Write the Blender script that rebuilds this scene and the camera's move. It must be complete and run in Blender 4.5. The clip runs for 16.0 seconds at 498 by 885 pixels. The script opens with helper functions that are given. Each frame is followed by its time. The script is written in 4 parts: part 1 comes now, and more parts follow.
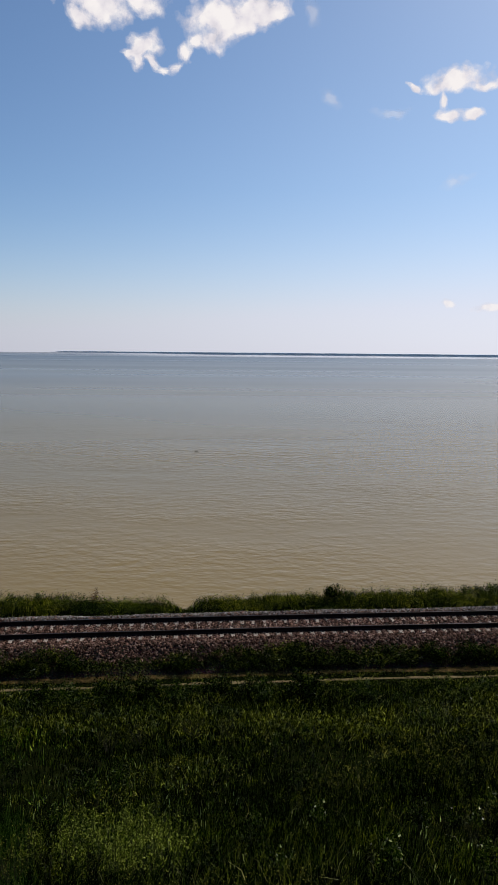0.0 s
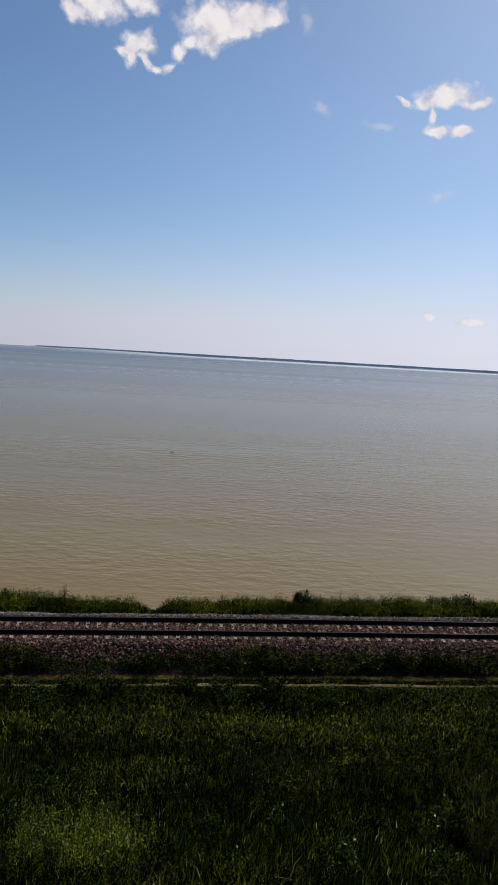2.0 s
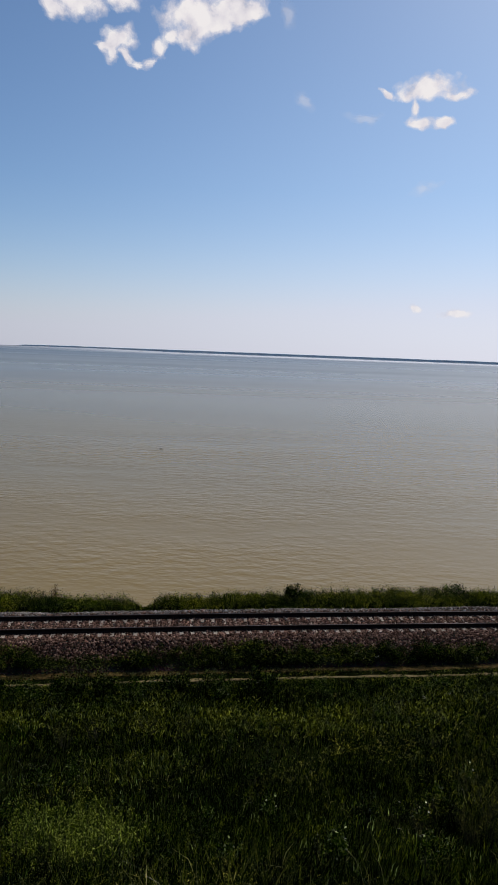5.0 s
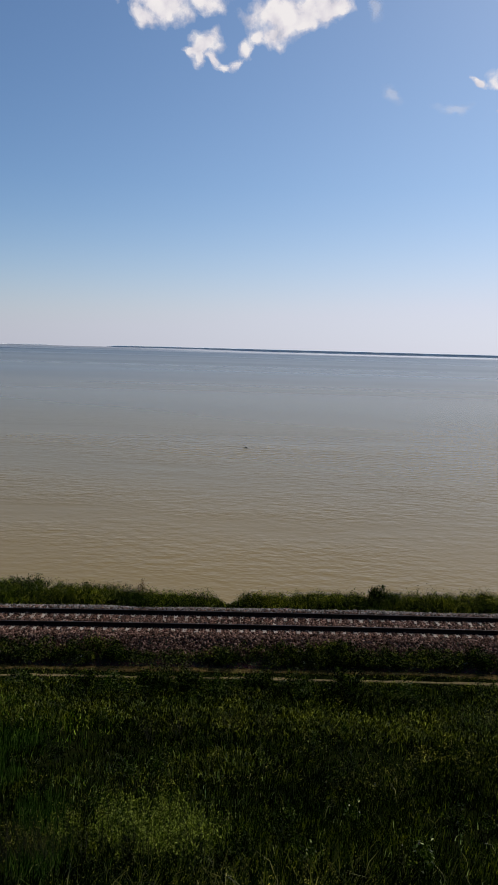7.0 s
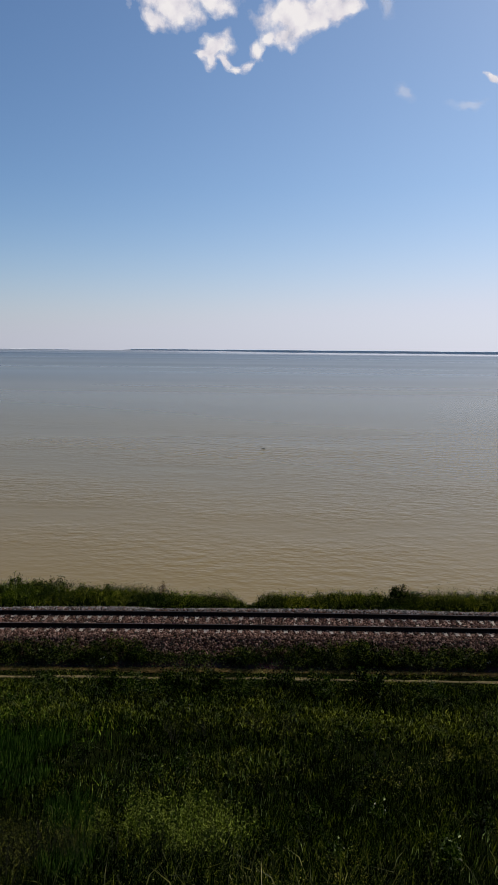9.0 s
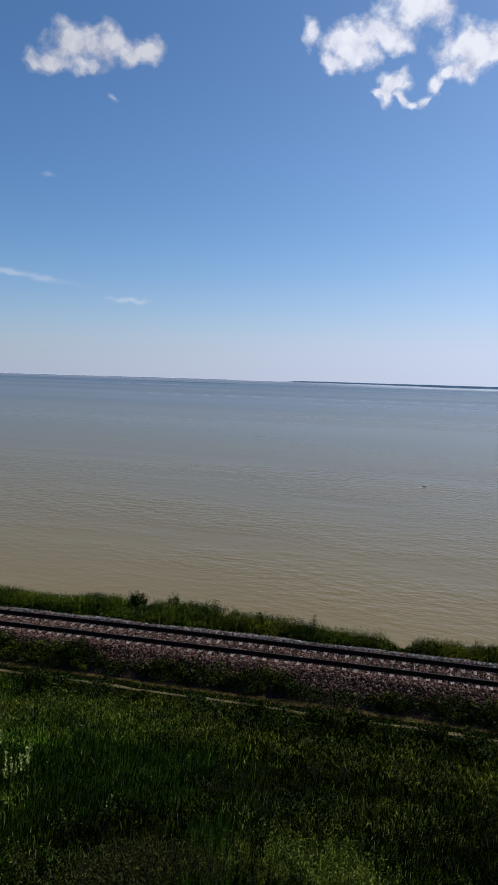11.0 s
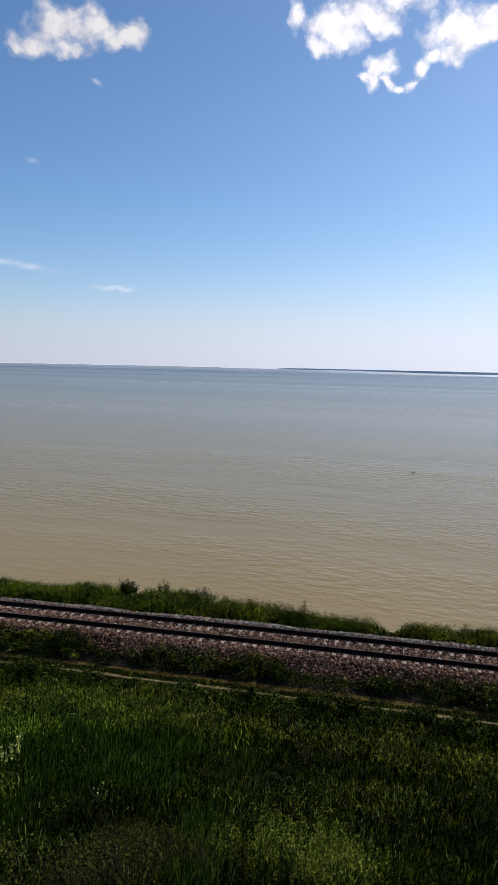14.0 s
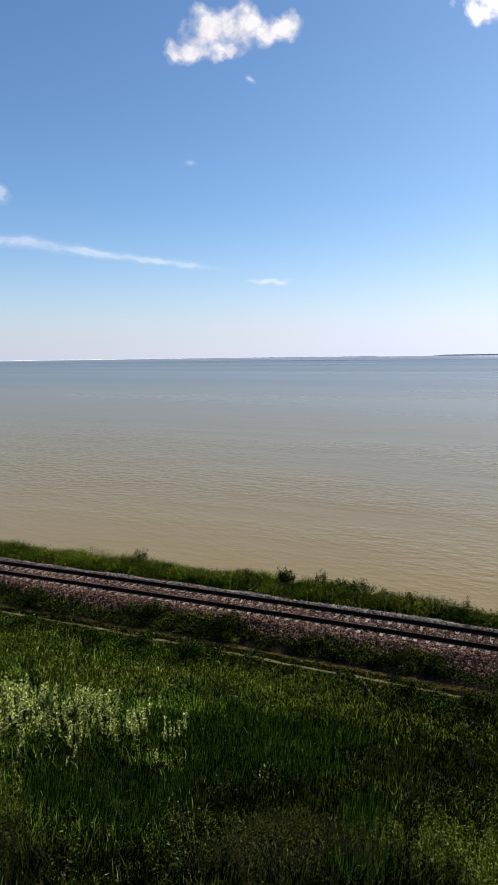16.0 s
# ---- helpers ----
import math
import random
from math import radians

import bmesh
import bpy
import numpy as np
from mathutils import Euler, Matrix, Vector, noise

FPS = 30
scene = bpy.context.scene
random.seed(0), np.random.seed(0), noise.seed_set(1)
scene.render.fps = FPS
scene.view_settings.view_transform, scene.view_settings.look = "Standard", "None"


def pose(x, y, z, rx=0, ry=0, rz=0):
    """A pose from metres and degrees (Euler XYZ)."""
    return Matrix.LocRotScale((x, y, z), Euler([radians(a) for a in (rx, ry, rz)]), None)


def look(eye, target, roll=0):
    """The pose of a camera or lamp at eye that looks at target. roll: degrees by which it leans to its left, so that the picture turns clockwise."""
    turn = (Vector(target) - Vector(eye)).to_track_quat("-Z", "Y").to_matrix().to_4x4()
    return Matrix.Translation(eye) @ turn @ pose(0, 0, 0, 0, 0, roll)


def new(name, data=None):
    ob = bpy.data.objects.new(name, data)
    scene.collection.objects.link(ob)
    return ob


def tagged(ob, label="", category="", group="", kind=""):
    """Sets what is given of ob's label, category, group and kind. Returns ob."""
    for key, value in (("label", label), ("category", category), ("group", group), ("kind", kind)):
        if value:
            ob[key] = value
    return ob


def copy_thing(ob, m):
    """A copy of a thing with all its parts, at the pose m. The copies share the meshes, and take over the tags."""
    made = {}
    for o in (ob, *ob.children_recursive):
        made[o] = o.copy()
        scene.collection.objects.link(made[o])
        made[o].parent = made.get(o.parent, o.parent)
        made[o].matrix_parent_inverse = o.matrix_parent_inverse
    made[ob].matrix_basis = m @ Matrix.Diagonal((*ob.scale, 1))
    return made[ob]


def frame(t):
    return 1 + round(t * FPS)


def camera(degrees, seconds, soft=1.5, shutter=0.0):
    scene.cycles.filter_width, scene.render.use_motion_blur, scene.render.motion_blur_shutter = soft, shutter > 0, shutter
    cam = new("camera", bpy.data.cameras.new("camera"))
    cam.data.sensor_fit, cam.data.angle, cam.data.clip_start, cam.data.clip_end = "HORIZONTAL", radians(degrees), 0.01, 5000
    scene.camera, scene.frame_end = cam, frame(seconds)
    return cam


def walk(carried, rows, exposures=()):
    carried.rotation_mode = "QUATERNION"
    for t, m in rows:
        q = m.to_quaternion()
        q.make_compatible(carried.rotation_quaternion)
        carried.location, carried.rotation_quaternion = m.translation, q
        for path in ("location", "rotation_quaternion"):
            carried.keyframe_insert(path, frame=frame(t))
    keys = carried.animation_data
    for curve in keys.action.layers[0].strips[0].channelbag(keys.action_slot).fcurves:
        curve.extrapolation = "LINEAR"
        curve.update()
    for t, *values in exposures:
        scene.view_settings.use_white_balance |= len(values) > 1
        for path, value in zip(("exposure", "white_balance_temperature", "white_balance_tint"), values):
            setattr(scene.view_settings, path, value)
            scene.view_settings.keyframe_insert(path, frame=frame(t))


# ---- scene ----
LENS = 39.6
ROWS = [  # seconds, x, y, z, turn to the left, tilt up, lean to the left
    (0.0, -0.066, 0.131, 16.179, -0.01, -7.50, 0.52),
    (0.5, -0.052, 0.074, 16.202, 0.07, -6.43, 2.93),
    (1.0, 0.020, -0.008, 16.228, -1.68, -7.58, 1.99),
    (1.5, 0.024, -0.020, 16.225, -2.59, -7.58, 3.78),
    (2.0, -0.038, 0.002, 16.209, -1.95, -7.14, 3.27),
    (2.5, -0.003, -0.011, 16.206, -2.14, -8.38, 3.37),
    (3.0, 0.079, -0.033, 16.198, -2.24, -7.27, 2.22),
    (3.5, 0.118, -0.043, 16.184, -2.38, -7.65, 2.47),
    (3.7, 0.122, -0.046, 16.181, -3.06, -7.29, 2.21),
    (5.8, 0.007, -0.074, 16.228, -2.08, -7.60, 2.07),
    (6.0, 0.007, -0.061, 16.224, 1.44, -7.49, 2.21),
    (6.5, 0.026, 0.014, 16.202, 5.08, -7.33, 0.33),
    (7.0, 0.053, 0.044, 16.181, 4.18, -7.79, 1.50),
    (7.5, 0.028, 0.013, 16.184, 3.66, -8.20, 1.41),
    (8.0, 0.009, -0.014, 16.189, 4.37, -8.32, 2.05),
    (8.2, 0.006, -0.018, 16.191, 4.34, -8.85, 1.59),
    (10.3, -0.040, -0.134, 16.185, 7.74, -5.47, 0.52),
    (10.5, -0.032, -0.122, 16.197, 8.79, -6.92, 1.36),
    (11.0, -0.006, -0.069, 16.240, 18.85, -5.31, 1.74),
    (11.5, -0.005, -0.036, 16.195, 21.83, -4.50, 2.84),
    (12.0, -0.054, 0.109, 16.189, 23.31, -7.15, -0.16),
    (12.5, -0.044, 0.144, 16.203, 14.43, -6.43, -0.18),
    (13.0, 0.007, 0.082, 16.227, 12.45, -7.99, 0.43),
    (13.5, 0.041, 0.039, 16.230, 16.14, -8.18, 1.56),
    (14.0, 0.022, -0.015, 16.224, 17.93, -6.32, 1.27),
    (14.5, -0.021, -0.042, 16.208, 22.56, -7.19, 1.10),
    (15.0, -0.055, 0.027, 16.165, 27.79, -6.60, -0.67),
    (15.5, -0.078, 0.049, 16.161, 27.03, -8.19, 1.72),
    (16.0, -0.064, 0.055, 16.174, 30.82, -7.16, -0.73),
]


def aim(x, y, z, turn, tilt, lean):
    a, b = radians(turn), radians(tilt)
    return look((x, y, z), (x - math.sin(a) * math.cos(b), y + math.cos(a) * math.cos(b), z + math.sin(b)), lean)


cam = camera(LENS, 16.0, soft=1.5)
walk(cam, [(r[0], aim(*r[1:])) for r in ROWS], exposures=[
    (0.0, -0.11, 6750, 11), (0.5, -0.22, 6650, 11), (8.0, -0.20, 6680, 11), (10.5, -0.20, 6450, 11), (11.0, -0.18, 5950, 9.5), (11.5, 0.06, 6100, 10), (12.0, 0.22, 6350, 10), (12.5, 0.17, 6500, 10),
    (13.0, 0.04, 6500, 10), (13.5, 0.05, 6450, 10), (14.0, 0.20, 6450, 10), (14.5, 0.10, 6350, 10), (15.0, 0.36, 6400, 10), (15.5, 0.36, 6520, 10), (16.0, 0.45, 6550, 10)])

# ---- light: clear day, high sun to the right of the lake view ----
SUN_AZ, SUN_EL = 38.0, 46.0
world = bpy.data.worlds.new("sky")
scene.world = world
world.use_nodes = True
wn = world.node_tree
sky = wn.nodes.new("ShaderNodeTexSky")
sky.sky_type = "NISHITA"
sky.sun_disc = False
sky.sun_elevation = radians(SUN_EL)
sky.sun_rotation = radians(SUN_AZ)
sky.altitude = 50
sky.air_density = 0.8
sky.dust_density = 0.85
sky.ozone_density = 2.2
wn.nodes["Background"].inputs["Strength"].default_value = 0.107
blue = wn.nodes.new("ShaderNodeMix")
blue.data_type, blue.blend_type = "RGBA", "MULTIPLY"
blue.inputs[0].default_value = 1.0
blue.inputs[7].default_value = (0.92, 1.035, 1.09, 1)
vivid = wn.nodes.new("ShaderNodeHueSaturation")
vivid.inputs["Saturation"].default_value = 1.11
wn.links.new(sky.outputs["Color"], vivid.inputs["Color"])
wn.links.new(vivid.outputs["Color"], blue.inputs[6])
wn.links.new(blue.outputs[2], wn.nodes["Background"].inputs["Color"])
sun_data = bpy.data.lights.new("sun", "SUN")
sun_data.energy = 4.2
sun_data.angle = radians(0.5)
sun_data.color = (1.0, 0.95, 0.87)
sun_dir = Vector((math.sin(radians(SUN_AZ)) * math.cos(radians(SUN_EL)), math.cos(radians(SUN_AZ)) * math.cos(radians(SUN_EL)), math.sin(radians(SUN_EL))))
sun = new("sun", sun_data)
sun.matrix_world = look(Vector((30, 30, 80)), Vector((30, 30, 80)) - sun_dir)


# ---- materials ----
class Mat:
    """A small node graph builder."""

    def __init__(self, name, rough=0.8, spec=0.3):
        self.m = bpy.data.materials.new(name)
        self.m.use_nodes = True
        self.t = self.m.node_tree
        self.out = self.t.nodes["Material Output"]
        self.b = self.t.nodes["Principled BSDF"]
        self.b.inputs["Roughness"].default_value = rough
        self.b.inputs["Specular IOR Level"].default_value = spec
        self.coord = self.t.nodes.new("ShaderNodeTexCoord")

    def link(self, a, b):
        self.t.links.new(a, b)

    def mapped(self, scale=(1, 1, 1)):
        n = self.t.nodes.new("ShaderNodeMapping")
        n.inputs["Scale"].default_value = scale
        self.link(self.coord.outputs["Object"], n.inputs["Vector"])
        return n.outputs["Vector"]

    def noise(self, scale, detail=4.0, rough=0.55, vec=None, out="Fac"):
        n = self.t.nodes.new("ShaderNodeTexNoise")
        n.inputs["Scale"].default_value = scale
        n.inputs["Detail"].default_value = detail
        n.inputs["Roughness"].default_value = rough
        self.link(vec if vec is not None else self.coord.outputs["Object"], n.inputs["Vector"])
        return n.outputs[out]

    def ramp(self, fac, *stops):
        n = self.t.nodes.new("ShaderNodeValToRGB")
        e = n.color_ramp.elements
        while len(e) < len(stops):
            e.new(0.5)
        for k, (p, c) in zip(e, stops):
            k.position = p
            k.color = (*c, 1) if len(c) == 3 else c
        self.link(fac, n.inputs["Fac"])
        return n.outputs["Color"]

    def mix(self, fac, a, b, mode="MIX"):
        n = self.t.nodes.new("ShaderNodeMix")
        n.data_type = "RGBA"
        n.blend_type = mode
        for key, v in ((0, fac), (6, a), (7, b)):
            if isinstance(v, (int, float)):
                n.inputs[key].default_value = v
            elif isinstance(v, tuple):
                n.inputs[key].default_value = (*v, 1)
            else:
                self.link(v, n.inputs[key])
        return n.outputs[2]

    def math(self, op, a, b):
        n = self.t.nodes.new("ShaderNodeMath")
        n.operation = op
        for k, v in enumerate((a, b)):
            if isinstance(v, (int, float)):
                n.inputs[k].default_value = v
            else:
                self.link(v, n.inputs[k])
        return n.outputs[0]

    def island(self):
        return self.t.nodes.new("ShaderNodeNewGeometry").outputs["Random Per Island"]

    def each(self):
        return self.t.nodes.new("ShaderNodeObjectInfo").outputs["Random"]

    def bump(self, height, strength=0.3, distance=0.02):
        n = self.t.nodes.new("ShaderNodeBump")
        n.inputs["Strength"].default_value = strength
        n.inputs["Distance"].default_value = distance
        self.link(height, n.inputs["Height"])
        self.link(n.outputs["Normal"], self.b.inputs["Normal"])

    def color(self, c):
        if isinstance(c, tuple):
            self.b.inputs["Base Color"].default_value = (*c, 1)
        else:
            self.link(c, self.b.inputs["Base Color"])
            self.c = c
        return self


def leaf_material(name, dark, mid, light, thin=0.42, rough=0.45, patch=0.55, gloss=0.5, gap=0.42, tuft=4.5, vary=1.0):
    """Leaves and blades: each island its own tone, drifting over the slope in patches, a little light coming through.
    Near-black dark tones put the shade between blades into the colour.
    """
    k = Mat(name, rough, 0.0)
    one = k.island()
    k.link(k.ramp(one, (0.55, (0, 0, 0)), (1.0, (gloss, gloss, gloss))), k.b.inputs["Specular IOR Level"])
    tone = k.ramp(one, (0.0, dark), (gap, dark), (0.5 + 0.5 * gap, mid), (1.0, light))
    # drift: patch tone, with the slope's larger shaded hollows painted in
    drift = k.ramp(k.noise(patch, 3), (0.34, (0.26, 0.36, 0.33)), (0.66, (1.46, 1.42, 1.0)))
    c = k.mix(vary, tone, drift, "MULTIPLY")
    # tuft noise paints shaded hollows and sunlit tops into the leaf colour
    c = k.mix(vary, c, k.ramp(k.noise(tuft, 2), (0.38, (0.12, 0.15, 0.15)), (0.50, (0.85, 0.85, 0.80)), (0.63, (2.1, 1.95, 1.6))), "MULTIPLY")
    k.color(c)
    tr = k.t.nodes.new("ShaderNodeBsdfTranslucent")
    k.link(c, tr.inputs["Color"])
    mx = k.t.nodes.new("ShaderNodeMixShader")
    mx.inputs[0].default_value = thin
    k.link(k.b.outputs[0], mx.inputs[1])
    k.link(tr.outputs[0], mx.inputs[2])
    k.link(mx.outputs[0], k.out.inputs["Surface"])
    return k.m


def make_materials():
    M = {}
    k = Mat("turbid lake water", 0.3, 0.38)
    k.b.inputs["IOR"].default_value = 1.33
    apart = k.t.nodes.new("ShaderNodeSeparateXYZ")
    k.link(k.coord.outputs["Object"], apart.inputs[0])
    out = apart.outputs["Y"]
    # silt stirred up along the bank; farther out, sky reflection put into bluer colour
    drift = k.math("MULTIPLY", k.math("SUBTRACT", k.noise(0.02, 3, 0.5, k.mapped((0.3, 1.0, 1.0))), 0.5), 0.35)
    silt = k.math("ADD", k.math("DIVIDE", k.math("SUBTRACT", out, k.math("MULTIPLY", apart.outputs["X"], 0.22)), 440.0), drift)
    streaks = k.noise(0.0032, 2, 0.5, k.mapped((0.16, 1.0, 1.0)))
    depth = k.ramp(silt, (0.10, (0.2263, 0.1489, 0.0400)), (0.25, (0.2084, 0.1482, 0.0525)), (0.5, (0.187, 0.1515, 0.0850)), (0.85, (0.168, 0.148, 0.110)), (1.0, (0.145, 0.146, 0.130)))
    # blue tint that paints reflected sky into the water towards the horizon
    far_sky_blue = k.ramp(k.math("ADD", k.math("DIVIDE", out, 4000.0), k.math("MULTIPLY", k.math("SUBTRACT", streaks, 0.5), 0.25)), (0.18, (1, 1, 1)), (0.36, (0.60, 0.74, 0.95)))
    depth = k.mix(1.0, depth, far_sky_blue, "MULTIPLY")
    # streaks of brighter and bluer reflection are painted into the colour too
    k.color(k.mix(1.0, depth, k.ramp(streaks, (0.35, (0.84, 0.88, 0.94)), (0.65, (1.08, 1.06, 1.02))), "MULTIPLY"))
    crests = []
    for turn, stretch, scale in ((-17, 0.58, 0.9), (15, 0.68, 1.2), (-3, 0.75, 2.4)):
        n = k.t.nodes.new("ShaderNodeMapping")
        n.inputs["Rotation"].default_value = (0, 0, radians(turn))
        n.inputs["Scale"].default_value = (stretch, 1.0, 1.0)
        k.link(k.coord.outputs["Object"], n.inputs["Vector"])
        crests.append(k.noise(scale, 2, 0.5, n.outputs["Vector"]))
    gusts = k.ramp(k.noise(0.035, 4, 0.55, k.mapped((0.45, 1.0, 1.0))), (0.38, (0.10, 0.10, 0.10)), (0.62, (1, 1, 1)))
    inshore = k.ramp(k.math("DIVIDE", out, 500.0), (0.09, (0.45, 0.45, 0.45)), (0.14, (1, 1, 1)), (0.22, (0.8, 0.8, 0.8)), (0.34, (0.22, 0.22, 0.22)), (0.50, (0, 0, 0)))
    waves = k.math("ADD", k.math("ADD", crests[0], k.math("MULTIPLY", crests[1], 0.75)), k.math("MULTIPLY", crests[2], 0.12))
    k.bump(k.math("MULTIPLY", k.math("MULTIPLY", waves, gusts), inshore), 0.95, 0.25)
    # ruffled offing, and a calm lane under the far shore
    offing = k.ramp(k.math("DIVIDE", out, 4000.0), (0.0, (0.25, 0.25, 0.25)), (0.04, (0.26, 0.26, 0.26)), (0.12, (0.30, 0.30, 0.30)), (0.45, (0.32, 0.32, 0.32)), (0.8, (0.26, 0.26, 0.26)))
    lee = k.math("MULTIPLY", k.ramp(k.math("DIVIDE", out, 4000.0), (0.48, (0, 0, 0)), (0.60, (1, 1, 1))), k.ramp(k.math("DIVIDE", k.math("ADD", apart.outputs["X"], k.math("MULTIPLY", out, 0.27)), 1000.0), (0.0, (0, 0, 0)), (0.7, (1, 1, 1))))
    lanes = k.noise(0.008, 1.5, 0.5, k.mapped((0.14, 1.0, 1.0)))
    slick = k.math("ADD", k.math("MULTIPLY", k.math("SUBTRACT", streaks, 0.5), -0.22), k.math("MULTIPLY", k.math("SUBTRACT", lanes, 0.5), -0.15))
    rough = k.math("MULTIPLY", k.math("MAXIMUM", k.math("ADD", offing, slick), 0.05), k.math("SUBTRACT", 1.0, k.math("MULTIPLY", lee, 0.9)))
    k.link(rough, k.b.inputs["Roughness"])
    M["water"] = k.m

    # near-black tones put the shade between grass blades into the soil colour
    k = Mat("soil with grass shade in its colour", 1.0, 0.0)
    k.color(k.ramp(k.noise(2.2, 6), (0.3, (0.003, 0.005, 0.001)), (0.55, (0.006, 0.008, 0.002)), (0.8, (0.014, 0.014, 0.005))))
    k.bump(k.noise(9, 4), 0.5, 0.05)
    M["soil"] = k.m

    k = Mat("dry trodden earth", 0.95, 0.1)
    k.color(k.ramp(k.noise(3.0, 6), (0.3, (0.08, 0.0608, 0.0272)), (0.6, (0.16, 0.1216, 0.056)), (0.85, (0.224, 0.176, 0.0896))))
    k.bump(k.noise(25, 4), 0.5, 0.02)
    M["earth"] = k.m

    k = Mat("brown weedy earth", 0.95, 0.05)
    k.color(k.ramp(k.noise(5.0, 6, 0.65), (0.36, (0.009945, 0.01083, 0.00234)), (0.5, (0.05801, 0.03752, 0.01092)), (0.7, (0.1326, 0.0851, 0.02964))))
    k.bump(k.noise(18, 4), 0.6, 0.03)
    M["mud"] = k.m

    k = Mat("packed ballast bed", 0.95, 0.1)
    v = k.t.nodes.new("ShaderNodeTexVoronoi")
    v.inputs["Scale"].default_value = 14
    k.link(k.coord.outputs["Object"], v.inputs["Vector"])
    k.color(k.mix(0.6, k.ramp(k.noise(1.3, 5), (0.3, (0.0182, 0.0117, 0.00845)), (0.7, (0.03575, 0.0234, 0.01755))), v.outputs["Color"], "SOFT_LIGHT"))
    k.bump(v.outputs["Distance"], 0.9, 0.06)
    M["bed"] = k.m

    k = Mat("crushed pink granite", 0.95, 0.05)
    tone = k.ramp(k.island(), (0.0, (0.01716, 0.0093, 0.00594)), (0.4, (0.0759, 0.04154, 0.02772)), (0.8, (0.198, 0.1178, 0.0858)), (1.0, (0.3168, 0.217, 0.1716)))
    k.color(k.mix(1.0, tone, k.ramp(k.noise(0.5, 4), (0.3, (0.75, 0.72, 0.72)), (0.7, (1.1, 1.05, 1.05))), "MULTIPLY"))
    k.bump(k.noise(40, 3), 0.3, 0.01)
    M["stone"] = k.m
    k = Mat("crushed grey granite", 0.95, 0.05)
    tone = k.ramp(k.island(), (0.0, (0.033, 0.03036, 0.02772)), (0.4, (0.1122, 0.1023, 0.0924)), (0.8, (0.2244, 0.2046, 0.1848)), (1.0, (0.363, 0.3366, 0.3102)))
    k.color(k.mix(1.0, tone, k.ramp(k.noise(0.5, 4), (0.3, (0.75, 0.75, 0.75)), (0.7, (1.1, 1.08, 1.05))), "MULTIPLY"))
    k.bump(k.noise(40, 3), 0.3, 0.01)
    M["stone_grey"] = k.m

    k = Mat("weathered concrete", 0.9, 0.2)
    base = k.ramp(k.noise(7, 6), (0.3, (0.2318, 0.1932, 0.1594)), (0.7, (0.4055, 0.3525, 0.2994)))
    k.color(k.mix(1.0, base, k.ramp(k.each(), (0.0, (0.72, 0.70, 0.68)), (1.0, (1.05, 1.03, 1.0))), "MULTIPLY"))
    k.bump(k.noise(60, 4), 0.25, 0.006)
    M["concrete"] = k.m

    k = Mat("brown rail steel", 0.9, 0.03)
    k.color(k.ramp(k.noise(5, 6), (0.3, (0.0108, 0.0072, 0.006)), (0.7, (0.027, 0.0168, 0.0126))))
    k.bump(k.noise(45, 4), 0.2, 0.004)
    M["rail"] = k.m
    k = Mat("worn rail tread", 0.5, 0.3)
    k.b.inputs["Metallic"].default_value = 1.0
    k.color(k.ramp(k.noise(3, 4, 0.6, k.mapped((1, 6, 1))), (0.3, (0.010, 0.008, 0.007)), (0.7, (0.026, 0.021, 0.018))))
    M["tread"] = k.m

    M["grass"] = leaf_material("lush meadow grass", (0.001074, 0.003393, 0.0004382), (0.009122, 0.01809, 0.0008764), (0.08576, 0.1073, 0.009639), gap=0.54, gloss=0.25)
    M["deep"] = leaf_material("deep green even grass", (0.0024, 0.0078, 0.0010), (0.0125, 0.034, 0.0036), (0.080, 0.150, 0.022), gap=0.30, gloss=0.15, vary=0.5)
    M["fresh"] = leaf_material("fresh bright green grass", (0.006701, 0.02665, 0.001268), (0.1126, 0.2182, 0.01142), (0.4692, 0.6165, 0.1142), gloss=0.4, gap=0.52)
    M["heads"] = leaf_material("yellowing grass heads", (0.02527, 0.02948, 0.002106), (0.090, 0.112, 0.0090), (0.235, 0.262, 0.045))
    M["shore_fresh"] = leaf_material("lush bank grass", (0.0186, 0.0341, 0.00186), (0.1178, 0.1612, 0.01116), (0.2728, 0.31, 0.0434))
    M["grass_shore"] = leaf_material("shore grass", (0.01452, 0.02376, 0.00198), (0.0924, 0.1122, 0.00792), (0.2508, 0.2508, 0.0396))
    M["weeds"] = leaf_material("dark roadside weeds", (0.00513, 0.01026, 0.00171), (0.0342, 0.0513, 0.00513), (0.2052, 0.2308, 0.0342))
    # pale tones paint sun glints onto these blades
    M["glint"] = leaf_material("broad glossy grass blades with sun glints in their colour", (0.05278, 0.095, 0.01606), (0.1759, 0.2481, 0.07231), (0.4751, 0.5913, 0.3053), rough=0.35, gloss=0.6, gap=0.3)
    M["straw"] = leaf_material("pale dry straw", (0.081, 0.081, 0.0315), (0.144, 0.1395, 0.063), (0.243, 0.234, 0.117))
    M["olive"] = leaf_material("olive weed leaves", (0.00205, 0.002631, 0.0008166), (0.042, 0.047, 0.0045), (0.56, 0.54, 0.12), gap=0.55, gloss=0.35)
    M["pale"] = leaf_material("pale green weed leaves", (0.03409, 0.05454, 0.005103), (0.2159, 0.2666, 0.03572), (0.7271, 0.7757, 0.2041), gap=0.42, gloss=0.15)
    M["silver"] = leaf_material("silvery wormwood leaves", (0.0064, 0.0128, 0.0016), (0.048, 0.068, 0.0096), (0.192, 0.224, 0.048), gloss=0.15)
    M["silver_head"] = leaf_material("silvery seed heads", (0.26, 0.29, 0.11), (0.58, 0.62, 0.27), (0.88, 0.90, 0.50), thin=0.45, gap=0.3, gloss=0.1, tuft=14)
